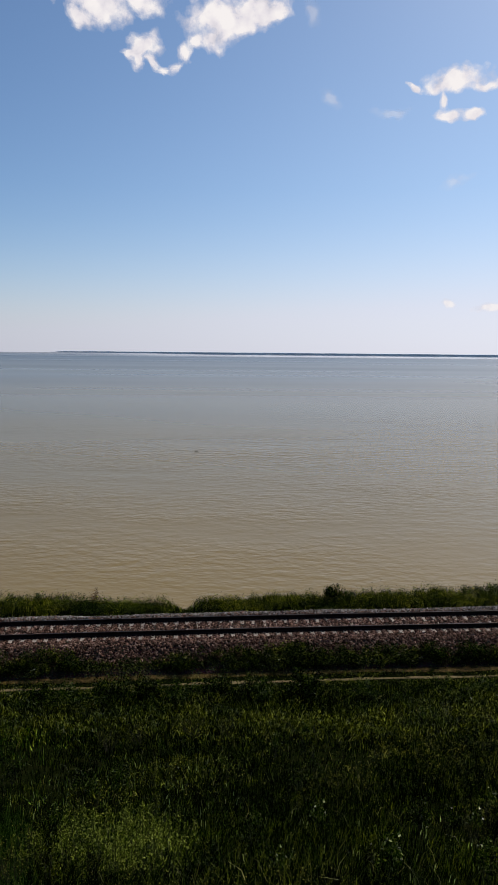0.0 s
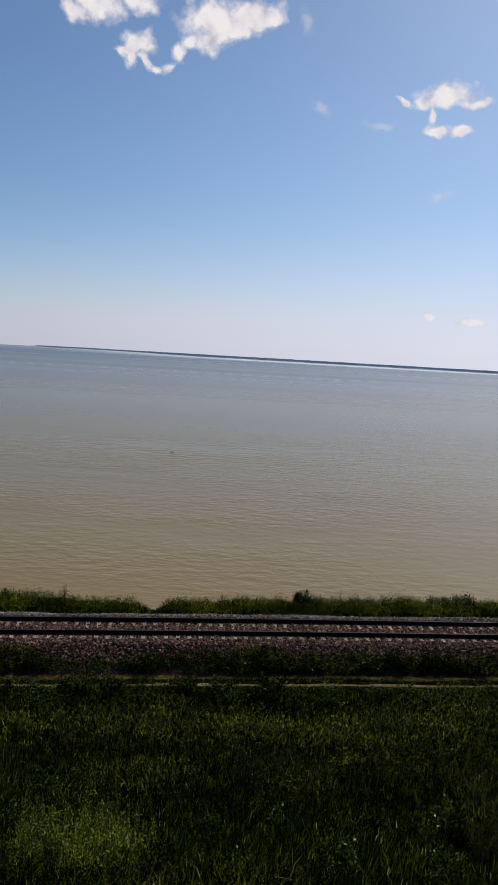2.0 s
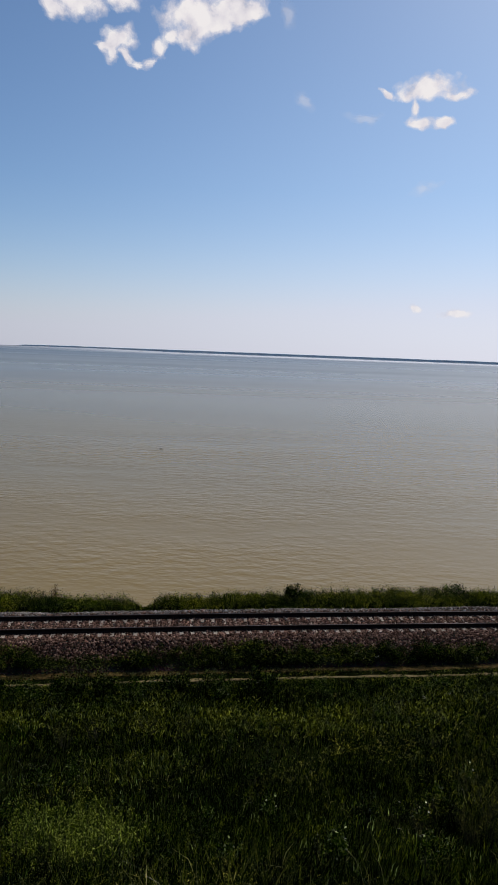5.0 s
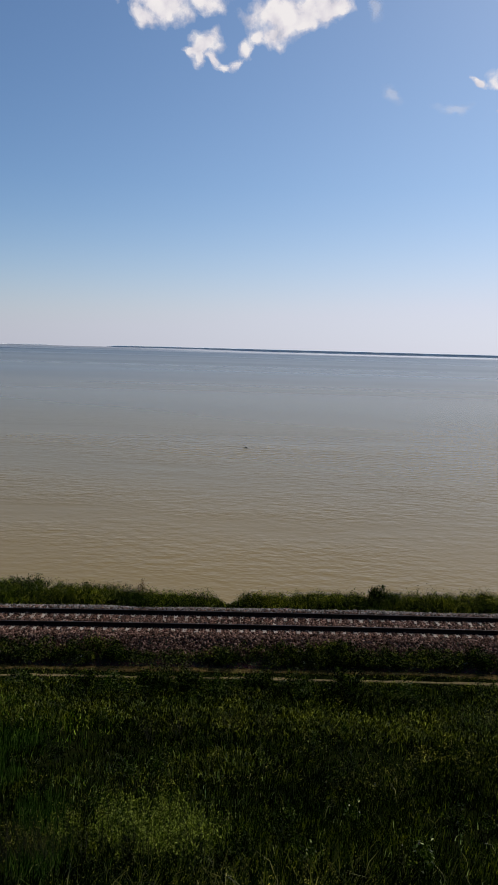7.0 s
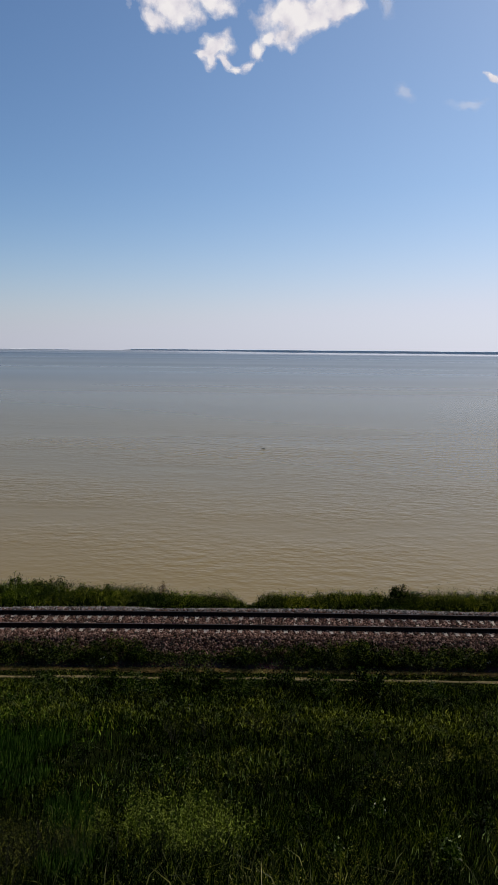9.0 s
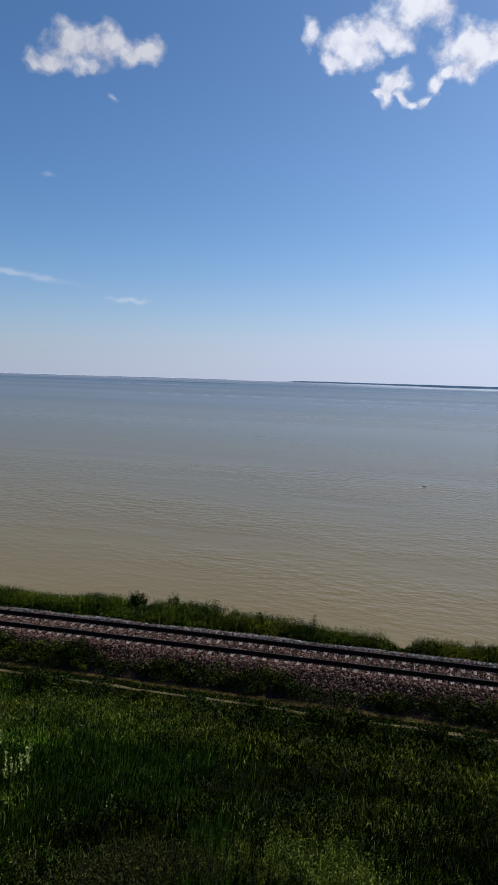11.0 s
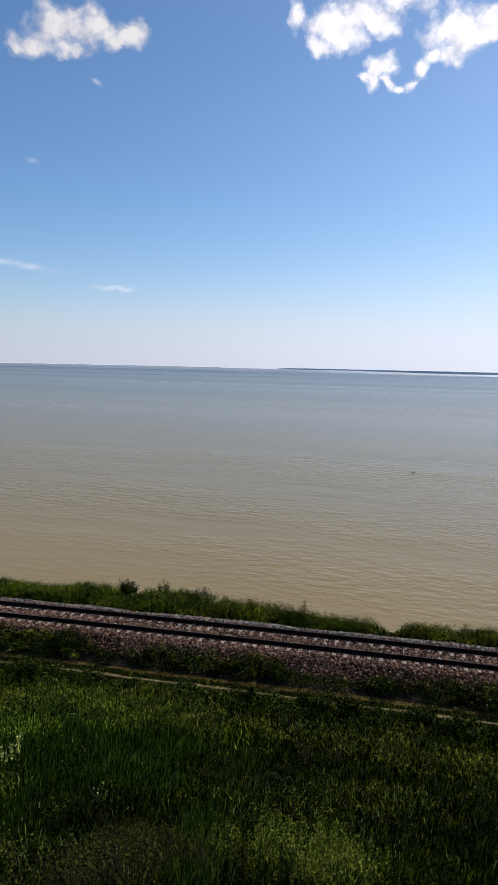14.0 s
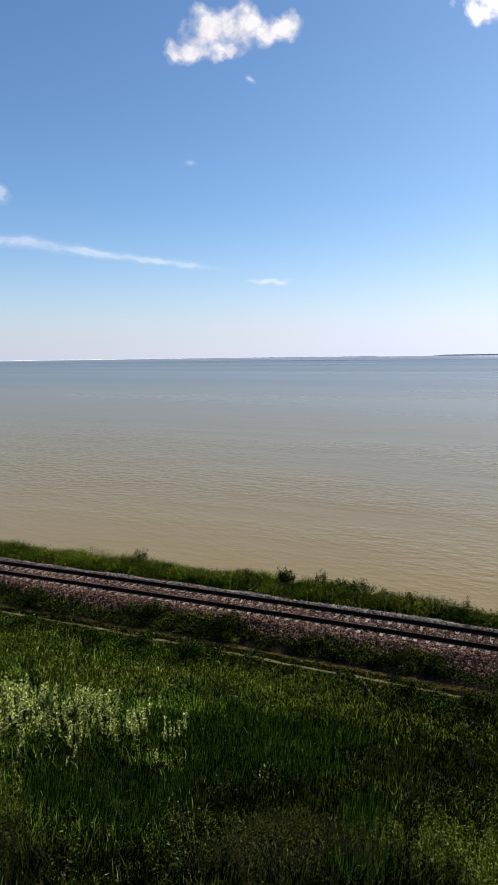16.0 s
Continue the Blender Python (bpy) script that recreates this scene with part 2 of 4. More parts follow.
    M["bush"] = leaf_material("dark shrub leaves", (0.0021, 0.0056, 0.0007), (0.014, 0.0266, 0.0021), (0.084, 0.112, 0.0126), gloss=0.2)
    M["bush_light"] = leaf_material("fresh shrub leaves", (0.007, 0.0168, 0.0014), (0.0385, 0.063, 0.0056), (0.14, 0.182, 0.028))
    M["reddish"] = leaf_material("reddish dock seed heads", (0.0792, 0.03872, 0.01408), (0.1496, 0.07392, 0.02816), (0.2288, 0.1232, 0.04928))
    k = Mat("brown stems", 0.85, 0.2)
    k.color(k.ramp(k.noise(12, 4), (0.3, (0.008, 0.008, 0.003)), (0.7, (0.019, 0.017, 0.007))))
    M["stem"] = k.m
    k = Mat("small white petals", 0.7, 0.2)
    k.color(k.ramp(k.island(), (0.0, (0.62, 0.60, 0.52)), (1.0, (0.85, 0.84, 0.80))))
    M["petal"] = k.m
    k = Mat("small yellow petals", 0.7, 0.2)
    k.color(k.ramp(k.island(), (0.0, (0.42, 0.36, 0.06)), (1.0, (0.62, 0.55, 0.15))))
    M["yellow"] = k.m
    # haze of the distance is put into the pale colours of both shores
    k = Mat("far woods with haze in their colour", 1.0, 0.0)
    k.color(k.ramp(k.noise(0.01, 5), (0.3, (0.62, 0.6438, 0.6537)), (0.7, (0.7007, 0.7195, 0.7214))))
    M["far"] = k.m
    k = Mat("farther shore with haze in its colour", 1.0, 0.0)
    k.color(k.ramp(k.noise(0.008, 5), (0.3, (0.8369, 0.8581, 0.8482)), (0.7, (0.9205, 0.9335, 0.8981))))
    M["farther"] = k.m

    for name, low, high, gain, shine in (("cumulus", 0.33, 0.92, 1.0, 0.97), ("cumulus_far", 0.31, 1.04, 1.0, 0.72), ("cumulus_low", 0.36, 1.1, 0.85, 0.97), ("cirrus", 0.34, 1.4, 0.30, 0.88)):
        k = Mat(name + " cloud vapour", 1.0, 0.0)
        a = k.t.nodes.new("ShaderNodeAttribute")
        a.attribute_name = "vapour"
        wisp = k.noise(0.013, 7, 0.60) if name != "cirrus" else k.noise(0.024, 6, 0.6, k.mapped((0.4, 0.4, 1)))
        body = k.math("ADD", a.outputs["Fac"], k.math("MULTIPLY", k.math("SUBTRACT", wisp, 0.5), 1.7 if name != "cirrus" else 1.0))
        alpha = k.ramp(body, (low, (0, 0, 0)), (low + 0.4 * (high - low), (0.30, 0.30, 0.30)), (high, (1, 1, 1)))
        puffs = k.noise(0.015, 4, 0.5)
        shade = k.ramp(k.math("ADD", k.math("MULTIPLY", body, 0.26), puffs), (0.50, (0.68, 0.68, 0.77)), (0.66, (0.86, 0.84, 0.91)), (0.85, (1.0, 0.98, 1.0)))
        em = k.t.nodes.new("ShaderNodeEmission")
        em.inputs["Strength"].default_value = shine
        k.link(shade, em.inputs["Color"])
        tp = k.t.nodes.new("ShaderNodeBsdfTransparent")
        mx = k.t.nodes.new("ShaderNodeMixShader")
        k.link(k.math("MULTIPLY", alpha, min(gain, 1.0)), mx.inputs[0])
        k.link(tp.outputs[0], mx.inputs[1])
        k.link(em.outputs[0], mx.inputs[2])
        k.link(mx.outputs[0], k.out.inputs["Surface"])
        M[name] = k.m
    # haze and sun-side sky glow are painted into this emission
    k = Mat("emissive milky haze and sky glow", 1.0, 0.0)
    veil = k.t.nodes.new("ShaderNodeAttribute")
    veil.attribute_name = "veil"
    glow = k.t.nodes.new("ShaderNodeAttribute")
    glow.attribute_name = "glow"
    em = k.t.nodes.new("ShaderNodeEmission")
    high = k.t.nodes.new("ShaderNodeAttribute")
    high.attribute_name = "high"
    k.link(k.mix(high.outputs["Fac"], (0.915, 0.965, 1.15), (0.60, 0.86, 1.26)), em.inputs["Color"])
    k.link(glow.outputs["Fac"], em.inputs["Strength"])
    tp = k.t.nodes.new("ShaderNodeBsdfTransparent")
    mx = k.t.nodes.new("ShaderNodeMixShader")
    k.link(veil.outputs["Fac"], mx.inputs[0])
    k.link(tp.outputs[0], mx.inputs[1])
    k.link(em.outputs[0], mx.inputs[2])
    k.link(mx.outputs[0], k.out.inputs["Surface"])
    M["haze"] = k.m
    return M


M = make_materials()


# ---- mesh helpers ----
def quick_mesh(name, verts, faces, mats, uniform=None):
    """A mesh from an array of places and a list of index arrays, one array for each corner count."""
    me = bpy.data.meshes.new(name)
    verts = np.asarray(verts, dtype=np.float32).reshape(-1, 3)
    me.vertices.add(len(verts))
    me.vertices.foreach_set("co", verts.ravel())
    loops = np.concatenate([f.ravel() for f in faces]).astype(np.int32)
    count = np.concatenate([np.full(len(f), f.shape[1], np.int32) for f in faces])
    start = np.concatenate([[0], np.cumsum(count)[:-1]]).astype(np.int32)
    me.loops.add(len(loops))
    me.loops.foreach_set("vertex_index", loops)
    me.polygons.add(len(count))
    me.polygons.foreach_set("loop_start", start)
    for m in mats if isinstance(mats, (list, tuple)) else [mats]:
        me.materials.append(m)
    me.update(calc_edges=True)
    return me


def smooth(me):
    me.polygons.foreach_set("use_smooth", np.ones(len(me.polygons), bool))
    return me


def part(name, me, parent, label=""):
    ob = new(name, me)
    ob.parent = parent
    if label:
        ob["label"] = label
    return ob


def grid_faces(nu, nv):
    i = np.arange((nu - 1) * (nv - 1))
    a = (i // (nv - 1)) * nv + i % (nv - 1)
    return np.stack([a, a + nv, a + nv + 1, a + 1], 1)


def grid_mesh(name, P, mat):
    """P: places in a grid, shape (nu, nv, 3)."""
    return smooth(quick_mesh(name, P.reshape(-1, 3), [grid_faces(P.shape[0], P.shape[1])], mat))


def fbm(x, y, seed=0, octaves=4):
    """Cheap smooth noise from sums of waves, about -1 to 1."""
    r = np.random.RandomState(seed)
    out, amp, f = 0.0, 1.0, 1.0
    for _ in range(octaves):
        for _ in range(3):
            a, p = r.uniform(0, 2 * math.pi, 2)
            out = out + amp * np.sin(f * (x * math.cos(a) + y * math.sin(a)) + p) / 2.2
        amp, f = amp * 0.55, f * 2.1
    return out


# ---- the lie of the land: x along the shore, v across the track, away from the lookout ----
WATER, RAIL_TOP = 0.0, 3.0


def line_y(x):
    return 32.7 + 0.085 * x - 0.0006 * np.clip(x, -90, 90) ** 2


CREST_X = (-120, -41, -31, -23, -18, -15, -12, -9, -6, -4.4, -3.5, -2.6, -1, 3, 8, 13, 120)
CREST_V = (5.0, 5.0, 4.9, 4.9, 5.2, 5.2, 4.5, 4.3, 4.0, 3.7, 3.3, 3.7, 4.1, 4.4, 4.4, 4.6, 4.6)
SLOPE_V = (-400, -60, -33.5, -31.0, -28.2, -25.2, -22.2, -17.2, -12.2, -8.2, -4.9, -4.4, -2.9, -2.2, -1.0, 1.0, 2.5, 3.0)
SLOPE_Z = (24, 18.0, 14.7, 14.0, 11.9, 9.9, 8.2, 5.9, 4.0, 2.8, 1.95, 1.9, 1.92, 2.1, 2.2, 2.25, 2.35, 2.42)


def crest(x):
    return np.interp(x, CREST_X, CREST_V)


def ground_z(x, v):
    z = np.interp(v, SLOPE_V, SLOPE_Z)
    r = np.hypot(x, line_y(x) + v)
    front = np.interp(r - 32.7, SLOPE_V, SLOPE_Z)
    z = np.where(v < -8, np.minimum(z, np.maximum(front, z - 1.6 * np.exp(-((r - 7.5) / 6.0) ** 2))), z)
    c = crest(x)
    over = v - c
    z = np.where(over > 0, np.maximum(2.42 - over * 0.75, -3.0), z)
    lumps = 0.10 * fbm(x * 0.9, v * 0.9, 3) + 0.25 * fbm(x * 0.22, v * 0.22, 4, 2)
    z = z + np.where(v < -5.0, lumps * np.clip((-5.0 - v) / 4, 0, 1), 0.0)
    rut = np.exp(-((v + 4.05 + 0.05 * fbm(x * 0.4, 0 * x, 8)) / 0.16) ** 2) + 0.8 * np.exp(-((v + 3.25) / 0.2) ** 2)
    z = z - 0.06 * rut
    return z


def at_ground(x, v):
    return np.stack([x, line_y(x) + v, ground_z(x, v)], -1)


# ---- the setting ----
def spread(*pieces):
    return np.unique(np.concatenate([np.linspace(*p) for p in pieces]).round(4))


def build_ground():
    xs = spread((-420, -60, 19), (-60, 30, 226), (30, 420, 20))
    vs = spread((-400, -40, 13), (-40, -6, 86), (-6, -2, 41), (-2, 2.5, 10), (2.5, 12, 48))
    X, V = np.meshgrid(xs, vs, indexing="ij")
    P = at_ground(X, V)
    tagged(new("ground", grid_mesh("ground", P, M["soil"])), "grassy hillside soil falling to the lake shore, shade painted into its dark colour", "ground", kind="structure")


def build_path():
    """Two wheel ruts of bare earth, each a thin ragged ribbon on the ground."""
    holder = tagged(new("dirt_road"), "narrow dirt track with two worn pale ruts between weeds", "dirt road", kind="structure")
    xs = np.linspace(-60, 30, 361)
    for mid, wide, seed in ((-4.05, 0.095, 8), (-3.30, 0.27, 21)):
        c = mid - 0.05 * fbm(xs * 0.4, 0 * xs, 8)
        w = wide * (1.0 + 0.35 * fbm(xs * 1.3, 0 * xs, seed + 1, 3))
        V = np.stack([c + w * s for s in np.linspace(-1, 1, 7)], 1)
        X = np.repeat(xs[:, None], 7, 1)
        P = at_ground(X, V)
        P[..., 2] += 0.04 + 0.008 * fbm(X * 5, V * 5, seed + 2, 2) - 0.03 * (np.abs(np.linspace(-1, 1, 7)) > 0.9)
        part("rut", grid_mesh("rut", P, M["earth" if mid < -4 else "mud"]), holder, "bare pale dry earth wheel rut")


def build_water():
    xs = spread((-4800, -300, 31), (-300, 300, 61), (300, 4800, 31))
    ys = np.geomspace(34, 4850, 170)
    X, Y = np.meshgrid(xs, ys, indexing="ij")
    P = np.stack([X, Y, np.full_like(X, WATER)], -1)
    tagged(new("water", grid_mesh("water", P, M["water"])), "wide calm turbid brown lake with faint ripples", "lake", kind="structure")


def far_shore(name, az0, az1, dist, height, mat, label, seed):
    """A low wooded shore along the horizon: a strip with depth and an uneven tree line."""
    n = 500
    az = np.radians(np.linspace(az0, az1, n))
    rise = np.clip(np.minimum(np.arange(n) / 5.0, (n - 1 - np.arange(n)) / 5.0), 0.3, 1)
    top = height * rise * (1 + 0.06 * fbm(az * 260, 0 * az, seed, 4))
    rows = []
    for d, s in ((0, 0.0), (0, 0.75), (18, 1.0), (90, 1.0), (110, 0.0)):
        r = dist + d
        rows.append(np.stack([-np.sin(az) * r, np.cos(az) * r, top * s + WATER - 0.5 * (s == 0)], -1))
    P = np.stack(rows, 1)
    tagged(new(name, quick_mesh(name, P.reshape(-1, 3), [grid_faces(n, 5)], mat)), label, "shore", kind="structure")


build_ground()
build_water()
far_shore("far_shore", 15.9, -60, 4500, 9.6, M["far"], "long low wooded far shore, haze painted into its blue grey", 5)
far_shore("far_shore", 75, 20.0, 4650, 3.6, M["farther"], "faint strip of still farther lake shore, haze painted into its colour", 6)


# ---- railway ----
def track_point(x, off, z):
    """A place beside the track's middle: off metres across, at height z."""
    slope = 0.085 - 0.0012 * x
    k = 1 / math.sqrt(1 + slope * slope)
    return Vector((x - off * slope * k, line_y(x) + off * k, z)), math.degrees(math.atan(slope))


RAIL_SECTION = ((-0.075, -0.02), (-0.075, 0.012), (-0.02, 0.032), (-0.009, 0.05), (-0.009, 0.125), (-0.036, 0.142), (-0.036, 0.172), (-0.028, 0.18),
                (0.028, 0.18), (0.036, 0.172), (0.036, 0.142), (0.009, 0.125), (0.009, 0.05), (0.02, 0.032), (0.075, 0.012), (0.075, -0.02))


def build_rail(off, holder):
    xs = np.linspace(-75, 45, 161)
    rows = []
    for x in xs:
        p, turn = track_point(x, off, RAIL_TOP - 0.18)
        side = Vector((-math.sin(radians(turn)), math.cos(radians(turn)), 0))
        rows.append([p + side * a + Vector((0, 0, b)) for a, b in RAIL_SECTION + RAIL_SECTION[:1]])
    P = np.array([[tuple(q) for q in r] for r in rows])
    n = len(RAIL_SECTION) + 1
    me = quick_mesh("rail", P.reshape(-1, 3), [grid_faces(len(xs), n)], [M["rail"], M["tread"]])
    f = np.arange(len(me.polygons)) % (n - 1)
    me.polygons.foreach_set("material_index", (f == 7).astype(np.int32))
    part("rail", me, holder, "dark rust-brown steel rail with worn top")


def sleeper_mesh():
    """Pre-stressed concrete sleeper, 2.7 m long: raised rail seats, a lower and narrower middle, sloping ends."""
    bm = bmesh.new()
    st = ((-1.35, 0.115, 0.10), (-1.30, 0.115, -0.005), (-1.05, 0.11, 0.0), (-0.62, 0.11, 0.0), (-0.48, 0.10, -0.035), (0.48, 0.10, -0.035),
          (0.62, 0.11, 0.0), (1.05, 0.11, 0.0), (1.30, 0.115, -0.005), (1.35, 0.115, 0.10))
    rings = []
    for y, w, drop in st:
        t = -abs(drop)
        rings.append([bm.verts.new(c) for c in ((-w, y, -0.2), (-w, y, t - 0.05), (-w + 0.03, y, t), (w - 0.03, y, t), (w, y, t - 0.05), (w, y, -0.2))])
    for a, b in zip(rings, rings[1:]):
        for i in range(5):
            bm.faces.new((a[i], a[i + 1], b[i + 1], b[i]))
    bm.faces.new(rings[0])
    bm.faces.new(rings[-1][::-1])
    bmesh.ops.recalc_face_normals(bm, faces=bm.faces)
    me = bpy.data.meshes.new("sleeper")
    bm.to_mesh(me)
    bm.free()
    me.materials.append(M["concrete"])
    return me


def clip_mesh():
    """Bolted rail fastening on both sides of both rails of one sleeper."""
    V, Fq = [], []
    for rail in (-0.8, 0.8):
        for s in (-0.115, 0.115):
            for (hx, hy, z0, z1) in ((0.055, 0.045, 0.0, 0.035), (0.018, 0.018, 0.035, 0.075)):
                b = len(V)
                for z, k in ((z0, 1.0), (z1, 0.8)):
                    V += [(-hx * k, rail + s - hy * k, z), (hx * k, rail + s - hy * k, z), (hx * k, rail + s + hy * k, z), (-hx * k, rail + s + hy * k, z)]
                Fq += [(b + 4, b + 5, b + 6, b + 7)] + [(b + i, b + (i + 1) % 4, b + 4 + (i + 1) % 4, b + 4 + i) for i in range(4)]
    return quick_mesh("rail_clip", V, [np.array(Fq)], M["rail"])


def build_track():
    holder = tagged(new("railway_track"), "single railway track, dark steel rails on concrete sleepers in ballast", "railway track", kind="structure")
    build_rail(-0.8, holder)
    build_rail(0.8, holder)
    me, clips = sleeper_mesh(), clip_mesh()
    rnd = random.Random(4)
    for x in sleeper_places().tolist():
        p, turn = track_point(x, 0, RAIL_TOP - 0.203)
        s = part("sleeper", me, holder)
        s.matrix_basis = pose(p.x + rnd.uniform(-0.015, 0.015), p.y + rnd.uniform(-0.02, 0.02), p.z, 0, 0, turn + rnd.uniform(-0.6, 0.6))
        if -46 < x < 20:
            part("rail_clip", clips, s, "rusty bolted rail fastening")


def sleeper_places():
    out, x = [], -70.0
    while x < 40:
        out.append(x)
        x += 0.545 / math.sqrt(1 + (0.085 - 0.0012 * x) ** 2)
    return np.array(out)


BED_V = (-3.2, -2.75, -2.3, -1.85, -1.32, -1.18, -0.8, -0.5, -0.3, 0.3, 0.5, 0.8, 1.2, 1.4, 1.85, 2.3, 2.85)
BED_Z = (1.88, 2.14, 2.45, 2.75, 2.80, 2.765, 2.75, 2.75, 2.76, 2.76, 2.75, 2.75, 2.765, 2.81, 2.75, 2.54, 2.34)


def build_ballast():
    xs = np.linspace(-75, 45, 601)
    vs = np.interp(np.linspace(0, 16, 65), np.arange(17), BED_V)
    X, V = np.meshgrid(xs, vs, indexing="ij")
    Zb = np.interp(V, BED_V, BED_Z) + 0.015 * fbm(X * 7, V * 7, 31, 3) + 0.04 * fbm(X * 0.8, V * 0.8, 32, 2) * (np.abs(V) > 1.6)
    P = np.stack([X, line_y(X) + V, Zb], -1)
    bed = tagged(new("ballast_bed", grid_mesh("ballast_bed", P, M["bed"])), "bank of pinkish grey crushed stone ballast under the track", "ballast", kind="structure")
    # loose stones: squashed, twisted eight-sided lumps
    r = np.random.RandomState(7)
    n = 84000
    x = r.uniform(-52, 20, n)
    v = r.uniform(-2.65, 2.85, n)
    lie = sleeper_places()
    along = x + v * (0.085 - 0.0012 * x)
    k = np.clip(np.searchsorted(lie, along), 1, len(lie) - 1)
    gap = np.minimum(np.abs(along - lie[k]), np.abs(along - lie[k - 1]))
    keep = (gap > 0.135) | (np.abs(v) > 1.33) | (r.rand(n) < 0.22 + 0.5 * (np.abs(v) < 0.12))
    keep &= r.rand(n) < np.clip(1.25 - np.abs(x + 10) / 60, 0.35, 1)
    x, v = x[keep], v[keep]
    n = len(x)
    z = np.interp(v, BED_V, BED_Z) + 0.04 * fbm(x * 0.8, v * 0.8, 32, 2) * (np.abs(v) > 1.6)
    size = r.uniform(0.038, 0.084, n) * np.where(r.rand(n) < 0.06, 1.4, 1.0)
    octa = np.array([(1, 0, 0), (0, 1, 0), (-1, 0, 0), (0, -1, 0), (0, 0, 0.8), (0, 0, -0.8)])
    P = octa[None] * r.uniform(0.65, 1.25, (n, 6, 1)) * size[:, None, None]
    P = P + r.uniform(-0.25, 0.25, (n, 6, 3)) * size[:, None, None]
    a = r.uniform(0, 2 * math.pi, n)
    c, s = np.cos(a)[:, None], np.sin(a)[:, None]
    tilt = r.uniform(-0.7, 0.7, n)[:, None]
    px, py, pz = P[..., 0], P[..., 1], P[..., 2]
    py, pz = py * np.cos(tilt) - pz * np.sin(tilt), py * np.sin(tilt) + pz * np.cos(tilt)
    P = np.stack([px * c - py * s + x[:, None], px * s + py * c + (line_y(x) + v)[:, None], pz + (z + 0.012)[:, None]], -1)
    tri = np.array([(0, 1, 4), (1, 2, 4), (2, 3, 4), (3, 0, 4), (1, 0, 5), (2, 1, 5), (3, 2, 5), (0, 3, 5)])
    outer = v + 0.25 * r.normal(size=n) > 1.45
    for pick, name, label in ((~outer, "stone", "loose crushed pink and brown granite stones"), (outer, "stone_grey", "loose pale grey crushed stones")):
        F = (tri[None] + 6 * np.arange(pick.sum())[:, None, None]).reshape(-1, 3)
        part("loose_stones", quick_mesh("loose_stones", P[pick], [F], M[name]), bed, label)["kind"] = "stuff"


# ---- plants ----
def blades(name, base, h, w, lean, mat, r, turn=None, spear=None):
    """Bent grass blades: a quad and a tip on each place of base; those picked by spear are single straight spears."""
    n = len(base)
    a = r.uniform(0, 2 * math.pi, n) if turn is None else turn
    f = r.uniform(0, 2 * math.pi, n)
    d = np.stack([np.cos(a), np.sin(a), 0 * a], -1)
    s = np.stack([np.cos(f), np.sin(f), 0 * f], -1) * (w / 2)[:, None]
    up = np.array([0, 0, 1.0])
    k = lean * h
    mid = base + up * (h * 0.58)[:, None] + d * (k * 0.30)[:, None]
    tip = base + up * (h * np.sqrt(np.clip(1 - 0.5 * lean ** 2, 0.2, 1)))[:, None] + d * k[:, None]
    bent = np.ones(n, bool) if spear is None else ~spear
    P = np.stack([base - s, base + s, mid + s * 0.8, mid - s * 0.8, tip], 1)[bent]
    Q = np.stack([base - s, base + s, tip], 1)[~bent]
    i = 5 * np.arange(len(P))[:, None]
    j = 5 * len(P) + 3 * np.arange(len(Q))[:, None]
    tri = np.concatenate([i + np.array([[3, 2, 4]]), j + np.array([[0, 1, 2]])])
    return quick_mesh(name, np.concatenate([P.reshape(-1, 3), Q.reshape(-1, 3)]), [i + np.array([[0, 1, 2, 3]]), tri], mat)


def mounds(r, x, v, wide, high, per, thin=1.0):
    """Places of leaves over low rounded plants at x, v: gathered near the upper skin of each, with ragged tops."""
    n = len(x)
    q = r.normal(size=(n, per, 3))
    q[..., 2] = np.abs(q[..., 2]) * 1.2
    q /= np.linalg.norm(q, axis=2)[..., None]
    q *= (r.rand(n, per, 1) ** 0.35) * r.uniform(0.75, 1.15, (n, per, 1))
    X = (x[:, None] + q[..., 0] * wide[:, None]).ravel()
    V = (v[:, None] + q[..., 1] * wide[:, None] * thin).ravel()
    P = at_ground(X, V)
    P[:, 2] = np.maximum(P[:, 2], np.interp(V, BED_V, BED_Z, left=-9, right=-9)) + (q[..., 2] * high[:, None]).ravel()
    return P


def leaves(name, at, size, mat, r, aspect=0.5, upright=0.0):
    """Small pointed leaves, one folded rhombus at each place."""
    n = len(at)
    a = r.normal(size=(n, 3))
    a[:, 2] += upright
    a /= np.linalg.norm(a, axis=1)[:, None]
    b = np.cross(a, r.normal(size=(n, 3)))
    b /= np.linalg.norm(b, axis=1)[:, None]
    size = np.broadcast_to(size, (n,))[:, None]
    P = np.stack([at, at + a * size * 0.5 + b * size * aspect * 0.5, at + a * size, at + a * size * 0.5 - b * size * aspect * 0.5], 1)
    i = 4 * np.arange(n)[:, None]
    return quick_mesh(name, P, [i + np.array([[0, 1, 2, 3]])], mat)


def stems(name, pairs, radius, mat):
    """Thin three-sided twigs between pairs of places, tapering."""
    V, F = [], []
    for k, (a, b, ra, rb) in enumerate(pairs):
        a, b = Vector(a), Vector(b)
        ax = (b - a).normalized()
        u = ax.cross(Vector((0.3, 0.9, 0.2))).normalized()
        w = ax.cross(u)
        for p, rad in ((a, ra * radius), (b, rb * radius)):
            for j in range(3):
                t = 2.094 * j
                V.append(tuple(p + (u * math.cos(t) + w * math.sin(t)) * rad))
        o = 6 * k
        F += [(o + j, o + (j + 1) % 3, o + 3 + (j + 1) % 3, o + 3 + j) for j in range(3)]
    return quick_mesh(name, V, [np.array(F)], mat)


